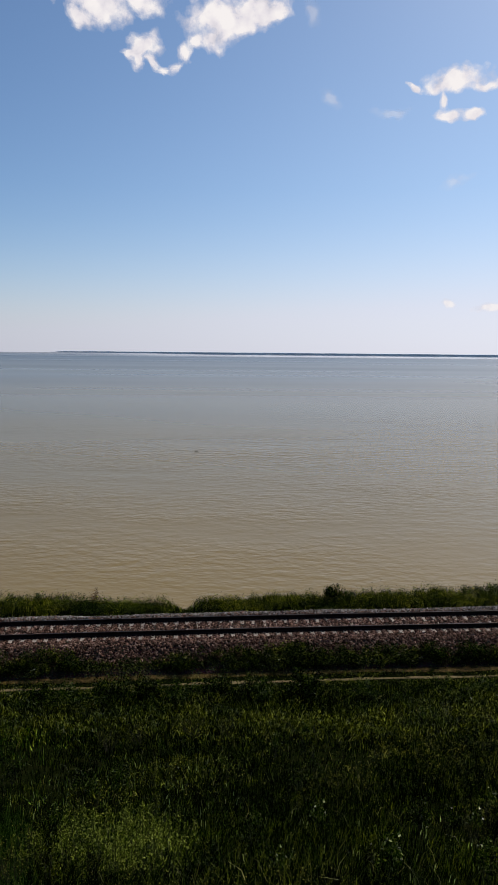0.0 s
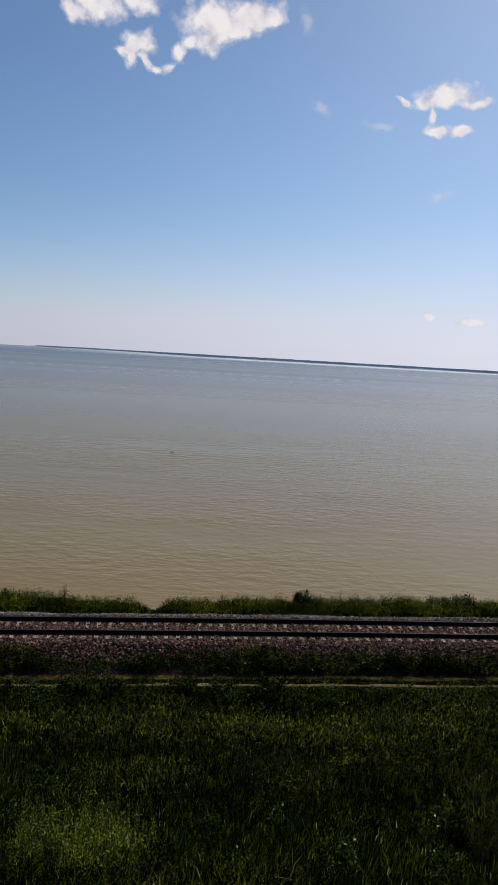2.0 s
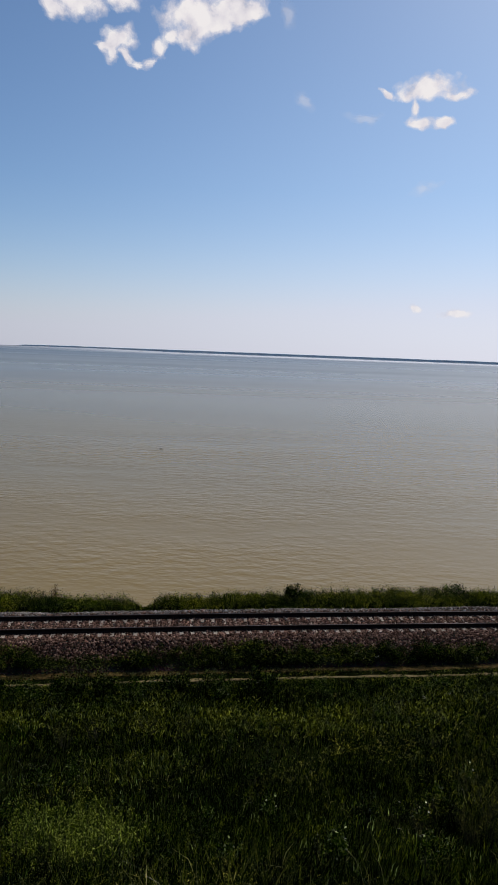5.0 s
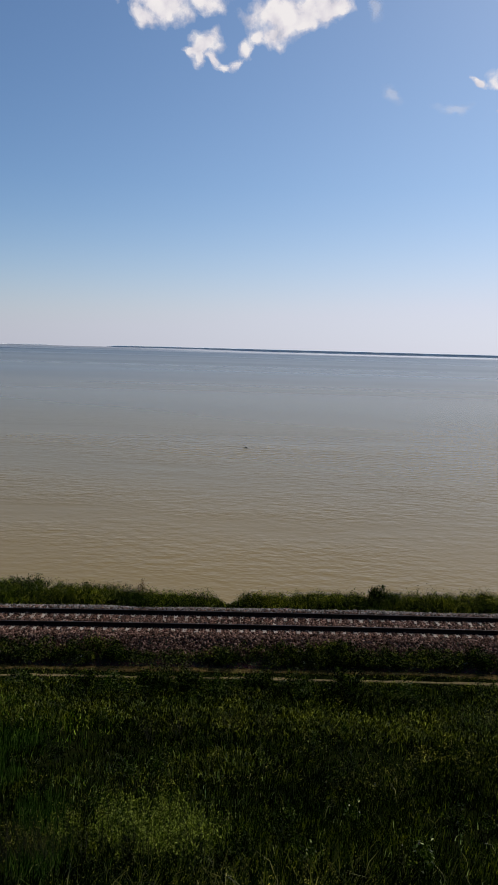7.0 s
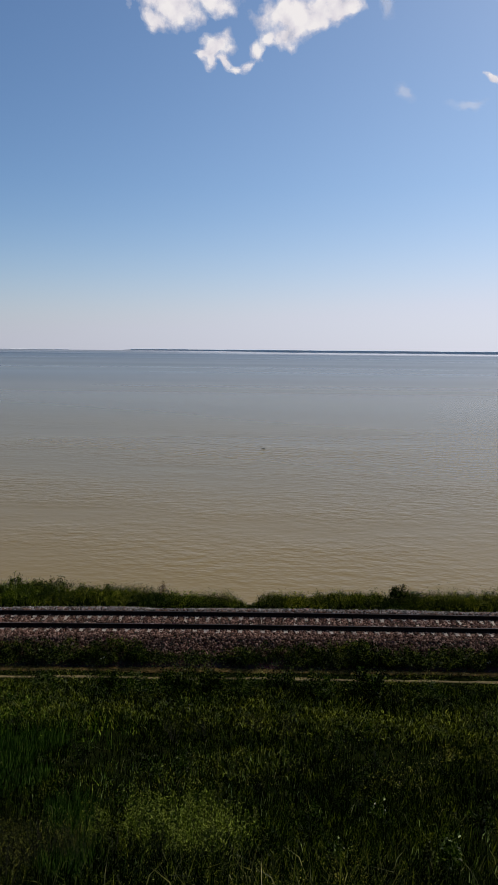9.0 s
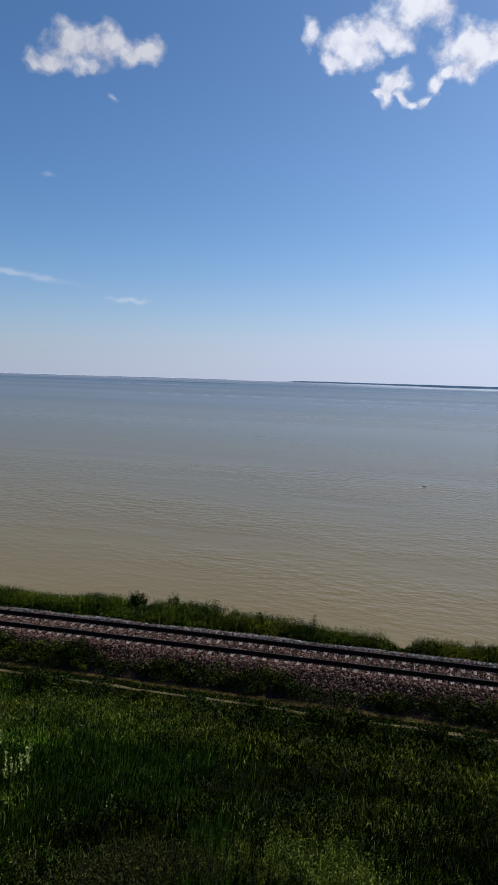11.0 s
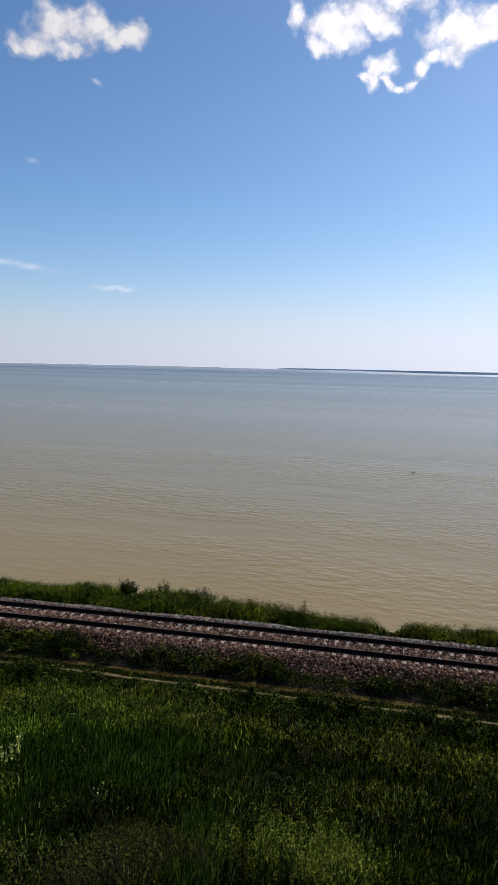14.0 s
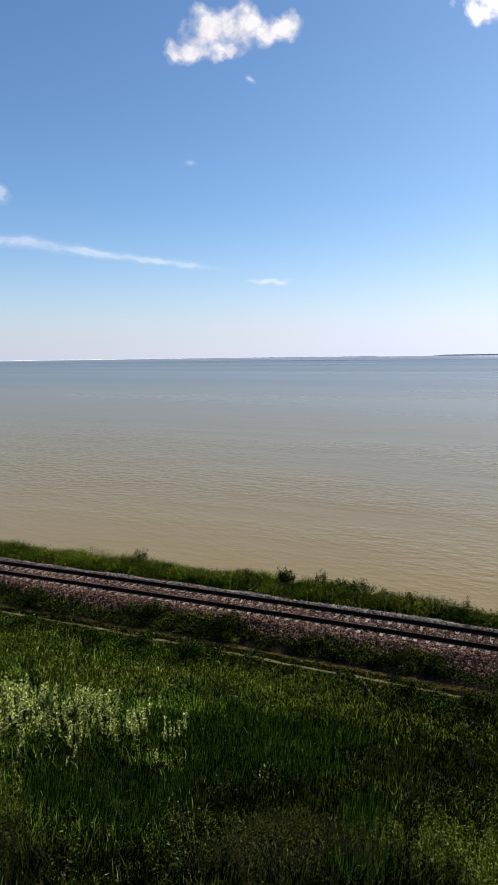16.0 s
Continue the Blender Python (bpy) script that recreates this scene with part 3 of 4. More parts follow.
def slope_places(r, n, near=3.2, far=40.0, v_hi=-4.55):
    """Places on the hillside below the lookout, thinning with distance."""
    d = near + (far - near) * r.rand(n)
    a = np.radians(r.uniform(-29, 60, n))
    x, y = -np.sin(a) * d, np.cos(a) * d
    v = y - line_y(x)
    ok = (v < v_hi) & (v > -32.2)
    return x[ok], v[ok], d[ok]


DEEP = ((31, 18.0, 10, 3.6), (44, 12.8, 8, 1.9), (21.5, 11.5, 2.6, 4.0))
BELT = ((32, 24.2, 9, 2.6), (44, 21.0, 7, 2.4), (22, 24.5, 5, 2.0))
HOLLOW = ((16, 17.4, 6.5, 3.4), (30.5, 10.4, 5.0, 1.6), (-7, 19.0, 5, 2.6), (-15, 14.5, 4, 2.6))


def within(x, v, spots, seed):
    """Where patches of one growth lie on the slope (turn to the west, distance, half-widths), with torn edges: over 0 is inside."""
    y = line_y(x) + v
    west, d = np.degrees(np.arctan2(-x, np.maximum(y, 0.5))), np.hypot(x, y)
    best = np.full(np.shape(x), -9.0)
    for a, b, wa, wb in spots:
        best = np.maximum(best, 1 - np.hypot((west - a) / wa, (d - b) / wb))
    return best + 0.30 * (fbm(x * 0.9, v * 0.9, seed, 3) - 0.2)


def build_meadow():
    r = np.random.RandomState(11)
    meadow = tagged(new("meadow_grass"), "tall dark green wild grass covering the hillside", "grass", kind="stuff")
    x, v, d = slope_places(r, 66000)
    per = 12
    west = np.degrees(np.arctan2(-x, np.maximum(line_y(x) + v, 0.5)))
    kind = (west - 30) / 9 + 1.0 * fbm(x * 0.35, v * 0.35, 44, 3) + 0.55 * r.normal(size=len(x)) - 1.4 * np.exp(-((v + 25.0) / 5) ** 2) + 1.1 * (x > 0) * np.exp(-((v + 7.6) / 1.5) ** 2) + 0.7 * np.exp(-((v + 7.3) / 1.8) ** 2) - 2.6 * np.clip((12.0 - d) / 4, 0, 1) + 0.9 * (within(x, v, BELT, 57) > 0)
    deep, hollow = within(x, v, DEEP, 61), within(x, v, HOLLOW, 62)
    keep = (hollow < 0) | (r.rand(len(x)) < 0.22)
    x, v, d, kind, deep = x[keep], v[keep], d[keep], kind[keep], deep[keep] > 0
    size = np.exp(r.normal(size=len(x)) * 0.30) * (0.80 + 0.30 * fbm(x * 0.5, v * 0.5, 41, 3))
    wind = 0.2 + 0.9 * fbm(x * 0.4, v * 0.4, 45, 2) + 0.6 * r.normal(size=len(x))
    spread_x, spread_v = r.normal(size=(2, len(x), per)) * 0.060 * np.clip(d / 10, 0.7, 2.0)[:, None]
    x, v = (x[:, None] + spread_x).ravel(), (v[:, None] + spread_v).ravel()
    d, size, wind, kind, deep = (np.repeat(q, per) for q in (d, size, wind, kind, deep))
    h = np.clip(r.uniform(0.16, 0.42, len(x)) * size, 0.06, 0.7)
    h = h * np.clip((-4.35 - v) / 1.1, 0.12, 1) * np.clip((d - 2.4) / 4.5, 0.2, 1)
    w = r.uniform(0.009, 0.020, len(x)) * np.clip(d / 11, 0.9, 2.0)
    arched = r.rand(len(x)) < 0.30
    arched &= ~deep
    lean = np.where(arched, r.uniform(0.5, 0.95, len(x)), r.uniform(0.04, 0.42, len(x)))
    turn = np.where(arched, r.uniform(0, 6.28, len(x)), wind + 1.1 * r.normal(size=len(x)))
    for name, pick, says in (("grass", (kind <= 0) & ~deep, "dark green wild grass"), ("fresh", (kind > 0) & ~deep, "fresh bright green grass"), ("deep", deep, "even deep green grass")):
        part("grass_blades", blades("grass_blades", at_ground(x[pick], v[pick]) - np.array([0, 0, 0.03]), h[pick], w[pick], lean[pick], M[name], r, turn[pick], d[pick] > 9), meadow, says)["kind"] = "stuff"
    # olive, small-leaved weeds: low rounded plants in patches
    x, v, d = slope_places(r, 9000, near=5)
    f = fbm(x * 0.55, v * 0.55, 52, 3) + 0.35 * r.normal(size=len(x))
    ok = (f > 0.45) & (within(x, v, DEEP, 61) < 0) & (within(x, v, HOLLOW, 62) < 0.15)
    x, v, d = x[ok], v[ok], d[ok]
    low = np.clip((-4.35 - v) / 1.1, 0.15, 1)
    P = mounds(r, x, v, r.uniform(0.16, 0.38, len(x)), r.uniform(0.32, 0.66, len(x)) * low, 75)
    part("weed_leaves", leaves("weed_leaves", P, r.uniform(0.016, 0.034, len(P)) * np.clip(np.repeat(d, 75) / 10, 0.6, 2.0), M["olive"], r, 0.34), meadow, "olive brown small-leaved weeds")["kind"] = "stuff"
    # small leaves of clover and vetch at the top of the grass, in the same drifts
    x, v, d = slope_places(r, 150000, near=4.5)
    ok = ((within(x, v, DEEP, 61) < 0) & (within(x, v, HOLLOW, 62) < 0)) | (r.rand(len(x)) < 0.12)
    x, v, d = x[ok], v[ok], d[ok]
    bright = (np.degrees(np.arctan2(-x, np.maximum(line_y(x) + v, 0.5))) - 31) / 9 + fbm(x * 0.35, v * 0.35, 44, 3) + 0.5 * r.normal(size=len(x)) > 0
    P = at_ground(x, v)
    P[:, 2] += r.uniform(0.10, 0.40, len(x)) * (0.9 + 0.35 * fbm(x * 0.5, v * 0.5, 41, 3)) * np.clip((-4.35 - v) / 1.1, 0.1, 1)
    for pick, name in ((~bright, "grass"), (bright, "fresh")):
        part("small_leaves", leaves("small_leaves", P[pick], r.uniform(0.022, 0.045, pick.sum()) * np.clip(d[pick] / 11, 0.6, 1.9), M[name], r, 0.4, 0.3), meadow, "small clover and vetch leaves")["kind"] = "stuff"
    # leafy herbs along the lower edge of the slope, thickest where they hang over the near rut
    n = 1500
    x = r.uniform(-42, 20, n)
    v = -4.55 - 3.2 * r.rand(n) ** 1.4
    f = fbm(x * 0.5, v * 0.7, 47, 3) + 0.4 * r.normal(size=n) + np.where(x < -13, 0.35, 0.0)
    ok = f > 0.25
    x, v, f = x[ok], v[ok], f[ok]
    per = 56
    P = mounds(r, x, v, r.uniform(0.18, 0.42, len(x)), r.uniform(0.26, 0.62, len(x)) * np.clip((-4.2 - v) / 0.7, 0.45, 1.1), per)
    pale = np.repeat(r.rand(len(x)) < 0.45, per)
    for pick, name in ((~pale, "bush"), (pale, "bush_light")):
        part("herb_leaves", leaves("herb_leaves", P[pick], r.uniform(0.045, 0.092, pick.sum()), M[name], r, 0.45, 0.4), meadow, "leafy green herbs at the foot of the slope")["kind"] = "stuff"
    # a belt of yellowing seed heads lower on the slope
    x, v, d = slope_places(r, 150000, near=14)
    f = np.exp(-((v + 9.6 + 1.2 * fbm(x * 0.3, 0 * x, 55, 2)) / 1.9) ** 2) + 0.25 * (fbm(x * 0.8, v * 0.8, 56, 3) > 0.6) + 0.55 * (within(x, v, BELT, 57) > 0)
    ok = (r.rand(len(x)) < f) & (within(x, v, DEEP, 61) < 0)
    x, v, d = x[ok], v[ok], d[ok]
    P = at_ground(x, v)
    P[:, 2] += r.uniform(0.30, 0.52, len(x))
    part("seed_heads", blades("seed_heads", P, r.uniform(0.08, 0.18, len(x)), r.uniform(0.012, 0.022, len(x)) * np.clip(d / 14, 1, 1.6), r.uniform(0.5, 1.2, len(x)), M["heads"], r), meadow, "yellowing nodding grass heads")["kind"] = "stuff"
    # broad pale blades among the near grass, sun glints put into their colour
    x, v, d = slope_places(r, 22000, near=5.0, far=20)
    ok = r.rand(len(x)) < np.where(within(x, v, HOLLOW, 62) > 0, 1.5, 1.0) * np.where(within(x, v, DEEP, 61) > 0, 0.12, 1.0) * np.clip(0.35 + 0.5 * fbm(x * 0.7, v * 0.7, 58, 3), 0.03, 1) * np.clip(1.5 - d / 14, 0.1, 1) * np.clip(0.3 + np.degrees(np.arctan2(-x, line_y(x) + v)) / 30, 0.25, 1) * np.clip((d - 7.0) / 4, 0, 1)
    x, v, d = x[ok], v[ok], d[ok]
    part("broad_blades", blades("broad_blades", at_ground(x, v) + np.array([0, 0, 0.22]), r.uniform(0.10, 0.24, len(x)), r.uniform(0.007, 0.012, len(x)) * np.clip(d / 10, 0.8, 1.6), r.uniform(0.1, 0.45, len(x)), M["glint"], r), meadow, "broad glossy grass blades with sun glints in their colour")["kind"] = "stuff"
    # short trodden grass round the lookout
    a, d = r.uniform(0, 2 * math.pi, 14000), 7.0 * np.sqrt(r.rand(14000))
    x, y = np.sin(a) * d, np.cos(a) * d
    ok = ~((d > 3.2) & (y > 0)) & (d > 0.3)
    x, v = x[ok], y[ok] - line_y(x[ok])
    part("trodden_grass", blades("trodden_grass", at_ground(x, v), r.uniform(0.04, 0.13, len(x)), r.uniform(0.006, 0.012, len(x)), r.uniform(0.3, 1.2, len(x)), M["grass"], r), meadow, "short trodden grass on the lookout")["kind"] = "stuff"
    # pale bent straws
    x, v, d = slope_places(r, 1500, far=24)
    part("dry_straws", blades("dry_straws", at_ground(x, v) + np.array([0, 0, 0.15]), r.uniform(0.2, 0.42, len(x)), np.full(len(x), 0.009) * np.clip(d / 11, 1, 1.8), r.uniform(0.5, 1.3, len(x)), M["straw"], r), meadow, "pale bent dry straws")["kind"] = "stuff"


def build_shore_grass():
    r = np.random.RandomState(12)
    n = 110000
    x = r.uniform(-60, 24, n)
    c = crest(x)
    v = r.uniform(2.75, 6.2, n)
    dist = v - c
    ok = (dist < 1.2) & (r.rand(n) < np.clip(1.3 - np.abs(x + 10) / 70, 0.3, 1))
    x, v, c = x[ok], v[ok], c[ok]
    gap = np.clip(np.abs(x + 3.45) / 0.9, 0, 1)
    h = r.uniform(0.16, 0.50, len(x)) * (0.9 + 0.5 * fbm(x * 1.4, v * 1.4, 61, 3)) * np.clip((v - 2.6) / 0.7, 0.3, 1) * (0.15 + 0.85 * gap)
    w = r.uniform(0.014, 0.028, len(x))
    h = np.clip(h * np.interp(x, (-24, -7, -5), (1.62, 1.4, 1.27)), 0.04, 0.85)
    lean = r.uniform(0.2, 1.0, len(x))
    lush = -9.5 - x + 5.0 * fbm(x * 0.5, v * 0.9, 68, 3) + 3 * r.normal(size=len(x)) > 0
    strip = tagged(new("shore_grass"), "strip of fresh green grass along the lake bank", "grass", kind="stuff")
    for pick, name in ((~lush, "grass_shore"), (lush, "shore_fresh")):
        part("grass_blades", blades("grass_blades", at_ground(x[pick], v[pick]), h[pick], w[pick], lean[pick], M[name], r), strip)["kind"] = "stuff"
    # low leafy plants in rounded clumps all along the bank
    n = 3600
    x = r.uniform(-60, 24, n)
    v = 2.9 + r.rand(n) * (crest(x) - 2.75)
    ok = (np.abs(x + 3.45) > 0.75) & (r.rand(n) < np.clip(1.3 - np.abs(x + 10) / 70, 0.3, 1))
    x, v = x[ok], v[ok]
    wide = r.uniform(0.14, 0.40, len(x))
    high = np.clip(r.uniform(0.22, 0.56, len(x)) * (1 + 0.35 * fbm(x * 0.9, v * 0.9, 66, 3)), 0.12, 0.8) * np.clip((v - 2.5) / 0.7, 0.35, 1) * np.interp(x, (-24, -7, -5), (1.70, 1.48, 1.35))
    per = 46
    P = mounds(r, x, v, wide, high, per)
    herbs = tagged(new("bank_herbs"), "leafy green herbs among the bank grass", "herbs", kind="stuff")
    lush = np.repeat(-9.5 - x + 5.0 * fbm(x * 0.5, v * 0.9, 68, 3) + 2 * r.normal(size=len(x)) > 0, per)
    for pick, name in ((~lush, "grass_shore"), (lush, "shore_fresh")):
        part("herb_leaves", leaves("herb_leaves", P[pick], r.uniform(0.045, 0.10, pick.sum()), M[name], r, 0.42, 0.5), herbs)["kind"] = "stuff"
    # dry tan stalks standing above the bank's edge
    x = r.uniform(2, 24, 900)
    v = crest(x) + r.uniform(-0.9, 0.25, len(x))
    ok = fbm(x * 1.1, v, 65, 3) + 0.4 * r.normal(size=len(x)) > 0.2
    x, v = x[ok], v[ok]
    tagged(new("dry_stalks", blades("dry_stalks", at_ground(x, v), r.uniform(0.4, 0.8, len(x)), r.uniform(0.012, 0.022, len(x)), r.uniform(0.05, 0.4, len(x)), M["straw"], r)), "thin tan dry stalks along the edge of the bank", "dry grass", kind="stuff")
    # weeds between road and ballast, on the road's middle and edges
    n = 100000
    x = r.uniform(-60, 24, n)
    v = r.uniform(-4.9, -2.2, n)
    f = 0.62 + 0.5 * fbm(x * 0.9, v * 1.2, 63, 3)
    strip = np.interp(v, (-4.9, -4.25, -4.2, -3.9, -3.85, -3.55, -3.5, -3.05, -2.95, -2.4, -2.2), (1, 0.9, 0.04, 0.04, 0.40, 0.40, 0.06, 0.06, 1, 0.9, 0.25))
    tall = np.interp(v, (-4.9, -4.25, -4.2, -3.0, -2.9, -2.6, -2.2), (0.14, 0.06, 0.05, 0.07, 0.35, 0.5, 0.3))
    strip = np.where((x < -13.5) & (v < -3.8), np.maximum(strip, 0.30), strip)
    ok = r.rand(n) < strip * np.clip(f * 1.4, 0.1, 1)
    x, v, tall = x[ok], v[ok], tall[ok]
    tagged(new("roadside_weeds", blades("roadside_weeds", at_ground(x, v), tall * r.uniform(0.6, 1.25, len(x)), r.uniform(0.015, 0.03, len(x)), r.uniform(0.1, 0.7, len(x)), M["weeds"], r)), "dark green weeds between dirt track and ballast", "weeds", kind="stuff")
    # short dead stalks lying on the far rut and the strip beside it
    n = 9000
    x = r.uniform(-45, 22, n)
    v = r.uniform(-3.75, -2.9, n)
    ok = fbm(x * 0.8, v * 3, 69, 3) + 0.5 * r.normal(size=n) > 0
    x, v = x[ok], v[ok]
    tagged(new("dead_stalks", blades("dead_stalks", at_ground(x, v) + np.array([0, 0, 0.03]), r.uniform(0.06, 0.16, len(x)), r.uniform(0.012, 0.026, len(x)), r.uniform(0.8, 1.3, len(x)), M["straw"], r)), "short dead yellowish stalks strewn over the far rut", "dry grass", kind="stuff")
    # low herbs creeping over the road's middle and its edges
    n = 1500
    x = r.uniform(-45, 22, n)
    v = np.where(r.rand(n) < 0.5, r.uniform(-3.9, -3.5, n), r.uniform(-4.75, -4.2, n))
    ok = fbm(x * 0.9, v * 2, 75, 3) + 0.5 * r.normal(size=n) > 0.1
    x, v = x[ok], v[ok]
    P = mounds(r, x, v, r.uniform(0.08, 0.24, len(x)), r.uniform(0.06, 0.20, len(x)), 34)
    tagged(new("road_herbs", leaves("road_herbs", P, r.uniform(0.03, 0.06, len(P)), M["grass_shore"], r, 0.5, 0.3)), "low green herbs creeping over the dirt track", "herbs", kind="stuff")
    # dark rounded herbs in the ditch at the ballast's foot
    n = 1900
    x = r.uniform(-60, 24, n)
    v = r.uniform(-3.05, -2.3, n)
    f = 0.55 + 0.75 * fbm(x * 0.6, v * 1.0, 64, 3) - 0.5 * np.clip((v + 2.6) / 0.3, 0, 1)
    v = v + np.where(x < -8, 0.22, 0.0) * r.rand(n)
    ok = r.rand(n) < np.clip(f, 0.08, 1)
    x, v, f = x[ok], v[ok], f[ok]
    P = mounds(r, x, v, r.uniform(0.20, 0.46, len(x)), r.uniform(0.30, 0.62, len(x)) * np.clip(0.6 + 0.6 * f, 0.5, 1.25), 120, 0.7)
    tagged(new("ditch_herbs", leaves("ditch_herbs", P, r.uniform(0.05, 0.11, len(P)), M["weeds"], r, 0.55, 0.3)), "almost black leafy herbs at the ballast foot", "herbs", kind="stuff")


def shrub_proto(name, seed, height, width, count, leaf, mat, label, category, group="", shape=1.0, up=0.2, cluster=14, aspect=0.55):
    """A shrub: branching stems and a loose crown of small leaves gathered in uneven clumps."""
    r = np.random.RandomState(seed)
    tips, pairs = [], []
    for _ in range(cluster):
        a, q = r.uniform(0, 6.28), r.uniform(0.15, 1) ** 0.7
        z = height * (1 - 0.45 * q ** 2 * shape) * r.uniform(0.55, 1.0)
        tip = np.array([math.cos(a) * q * width / 2, math.sin(a) * q * width / 2, z])
        tips.append(tip)
        mid = tip * np.array([0.45, 0.45, 0.5])
        pairs += [((mid[0] * 0.1, mid[1] * 0.1, -0.05), mid, 1.0, 0.7), (mid, tip, 0.7, 0.25)]
    tips = np.array(tips)
    k = r.randint(0, len(tips), count)
    along = r.uniform(0.35, 1.05, count) ** 0.6
    P = tips[k] * along[:, None] + r.normal(size=(count, 3)) * np.array([width, width, height]) * 0.085
    P[:, 2] = np.clip(P[:, 2], 0.03, None)
    ob = tagged(new(name), label, category, group)
    part("branching_stem", stems("branching_stem", pairs, 0.012 * max(height, 0.5), M["stem"]), ob, "thin brown branching stem")["kind"] = "stuff"
    part("foliage", leaves("foliage", P, r.uniform(0.6, 1.3, count) * leaf, mat, r, aspect, up), ob)
    return ob


def place(ob, x, v, turn=0.0, size=1.0, sink=0.0):
    p = at_ground(np.array(float(x)), np.array(float(v)))
    return pose(float(p[0]), float(p[1]), float(p[2]) - sink, 0, 0, turn) @ Matrix.Scale(size, 4)


def put(ob, x, v, turn=0.0, size=1.0):
    ob.matrix_basis = place(ob, x, v, turn, size)
    return ob


def again(ob, x, v, turn=0.0, size=1.0):
    c = copy_thing(ob, pose(0, 0, 0))
    c.matrix_basis = place(ob, x, v, turn, size)
    return c


def cloud(name, blobs, az0, az1, el0, el1, mat, label, step=0.16, dist=3000.0, bend=0.22):
    """A cloud bank: a sheet bulging where the vapour is dense, its density gathered from soft lumps (turn, height, two half-widths, slant)."""
    az = np.arange(az0, az1 + step, step)
    el = np.arange(el0, el1 + step, step)
    A, E = np.meshgrid(az, el, indexing="ij")
    D = np.full(A.shape, -1.0)
    A0, E0 = A, E
    A = A0 + bend * fbm(A0 * 1.9, E0 * 1.9, 71, 4)
    E = E0 + bend * fbm(A0 * 1.9, E0 * 1.9, 72, 4)
    for a, e, ra, re, slant in blobs:
        da, de = (A - a) * np.cos(np.radians(e)), E - e
        c, s = math.cos(radians(slant)), math.sin(radians(slant))
        u, w = da * c + de * s, -da * s + de * c
        D = np.maximum(D, 1 - np.sqrt((u / ra) ** 2 + (w / re) ** 2) ** 1.7)
    A, E = A0, E0
    edge = np.minimum(np.minimum(A - az0, az1 - A), np.minimum(E - el0, el1 - E))
    D = np.where(edge < step, -2.0, D)
    R = dist - 40 * np.clip(D, 0, 1)
    a, e = np.radians(A), np.radians(E)
    mid = np.array([-math.sin(radians((az0 + az1) / 2)), math.cos(radians((az0 + az1) / 2)), math.tan(radians((el0 + el1) / 2))]) * dist
    P = np.stack([-np.sin(a) * np.cos(e) * R, np.cos(a) * np.cos(e) * R, np.sin(e) * R + 16], -1) - mid
    me = grid_mesh(name, P, mat)
    at = me.attributes.new("vapour", "FLOAT", "POINT")
    at.data.foreach_set("value", (0.46 + 0.62 * np.maximum(D, -1.5)).astype(np.float32).ravel())
    ob = tagged(new(name, me), label, "cloud", "clouds over the lake", "structure")
    ob.location = mid
    return ob


def build_haze():
    """A glowing shell for the pale haze all round the horizon, thinning with height, its sky glow painted brighter
    towards the sun.
    """
    az = np.radians(np.arange(0, 361, 2.0))
    el = np.array([-0.2, 0.6, 1.5, 2.5, 3.5, 4.5, 6.0, 8.0, 10.0, 12.5, 15.0, 18.0, 21.0, 25.0, 30.0, 36.0])
    veil = np.array([0.88, 0.86, 0.74, 0.60, 0.47, 0.36, 0.22, 0.10, 0.03, 0.0, 0, 0, 0, 0, 0, 0])
    A, E = np.meshgrid(az, np.radians(el), indexing="ij")
    P = np.stack([np.sin(A) * 4700, np.cos(A) * 4700, np.tan(E) * 4700 + 16], -1)
    me = grid_mesh("horizon_haze", P, M["haze"])
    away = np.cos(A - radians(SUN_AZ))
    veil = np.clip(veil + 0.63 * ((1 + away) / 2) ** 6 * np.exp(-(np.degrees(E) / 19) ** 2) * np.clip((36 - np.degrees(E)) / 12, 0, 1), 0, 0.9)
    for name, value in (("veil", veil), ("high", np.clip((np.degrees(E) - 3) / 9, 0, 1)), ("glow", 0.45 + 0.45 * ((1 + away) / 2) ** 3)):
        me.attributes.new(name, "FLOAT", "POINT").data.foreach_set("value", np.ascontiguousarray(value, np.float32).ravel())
    ob = tagged(new("horizon_haze", me), "glowing shell painted as pale lavender haze and sun-side sky glow", "haze", kind="structure")
    ob.visible_shadow = False


build_haze()
build_path()
build_meadow()
build_shore_grass()
build_track()
build_ballast()
cloud("cloud", ((11.6, 24.5, 2.3, 1.45, 20), (9.3, 25.2, 2.6, 1.1, 15), (13.2, 23.6, 0.9, 0.9, 0), (7.0, 26.6, 2.8, 1.5, 0), (14.9, 25.4, 0.6, 1.2, 10),
                (2.6, 24.0, 2.3, 1.75, 0), (3.0, 22.8, 1.2, 0.9, 0), (0.6, 24.2, 1.8, 1.2, 0), (0.9, 23.7, 1.4, 1.0, 0), (-0.9, 24.3, 1.3, 1.15, 0), (-1.9, 24.5, 1.0, 1.0, 0),
                (8.5, 21.9, 1.25, 0.95, -35), (9.5, 21.6, 0.8, 0.4, 0), (8.9, 21.1, 0.5, 0.7, 0), (7.6, 20.9, 0.6, 0.45, 40), (6.75, 20.66, 0.8, 0.26, 0), (5.9, 20.95, 0.6, 0.45, -45), (5.2, 21.7, 0.55, 0.95, -20), (4.6, 22.6, 0.7, 0.7, 0)),
      -8, 20, 19, 31, M["cumulus"], "large ragged white cumulus cloud with a curled tail")
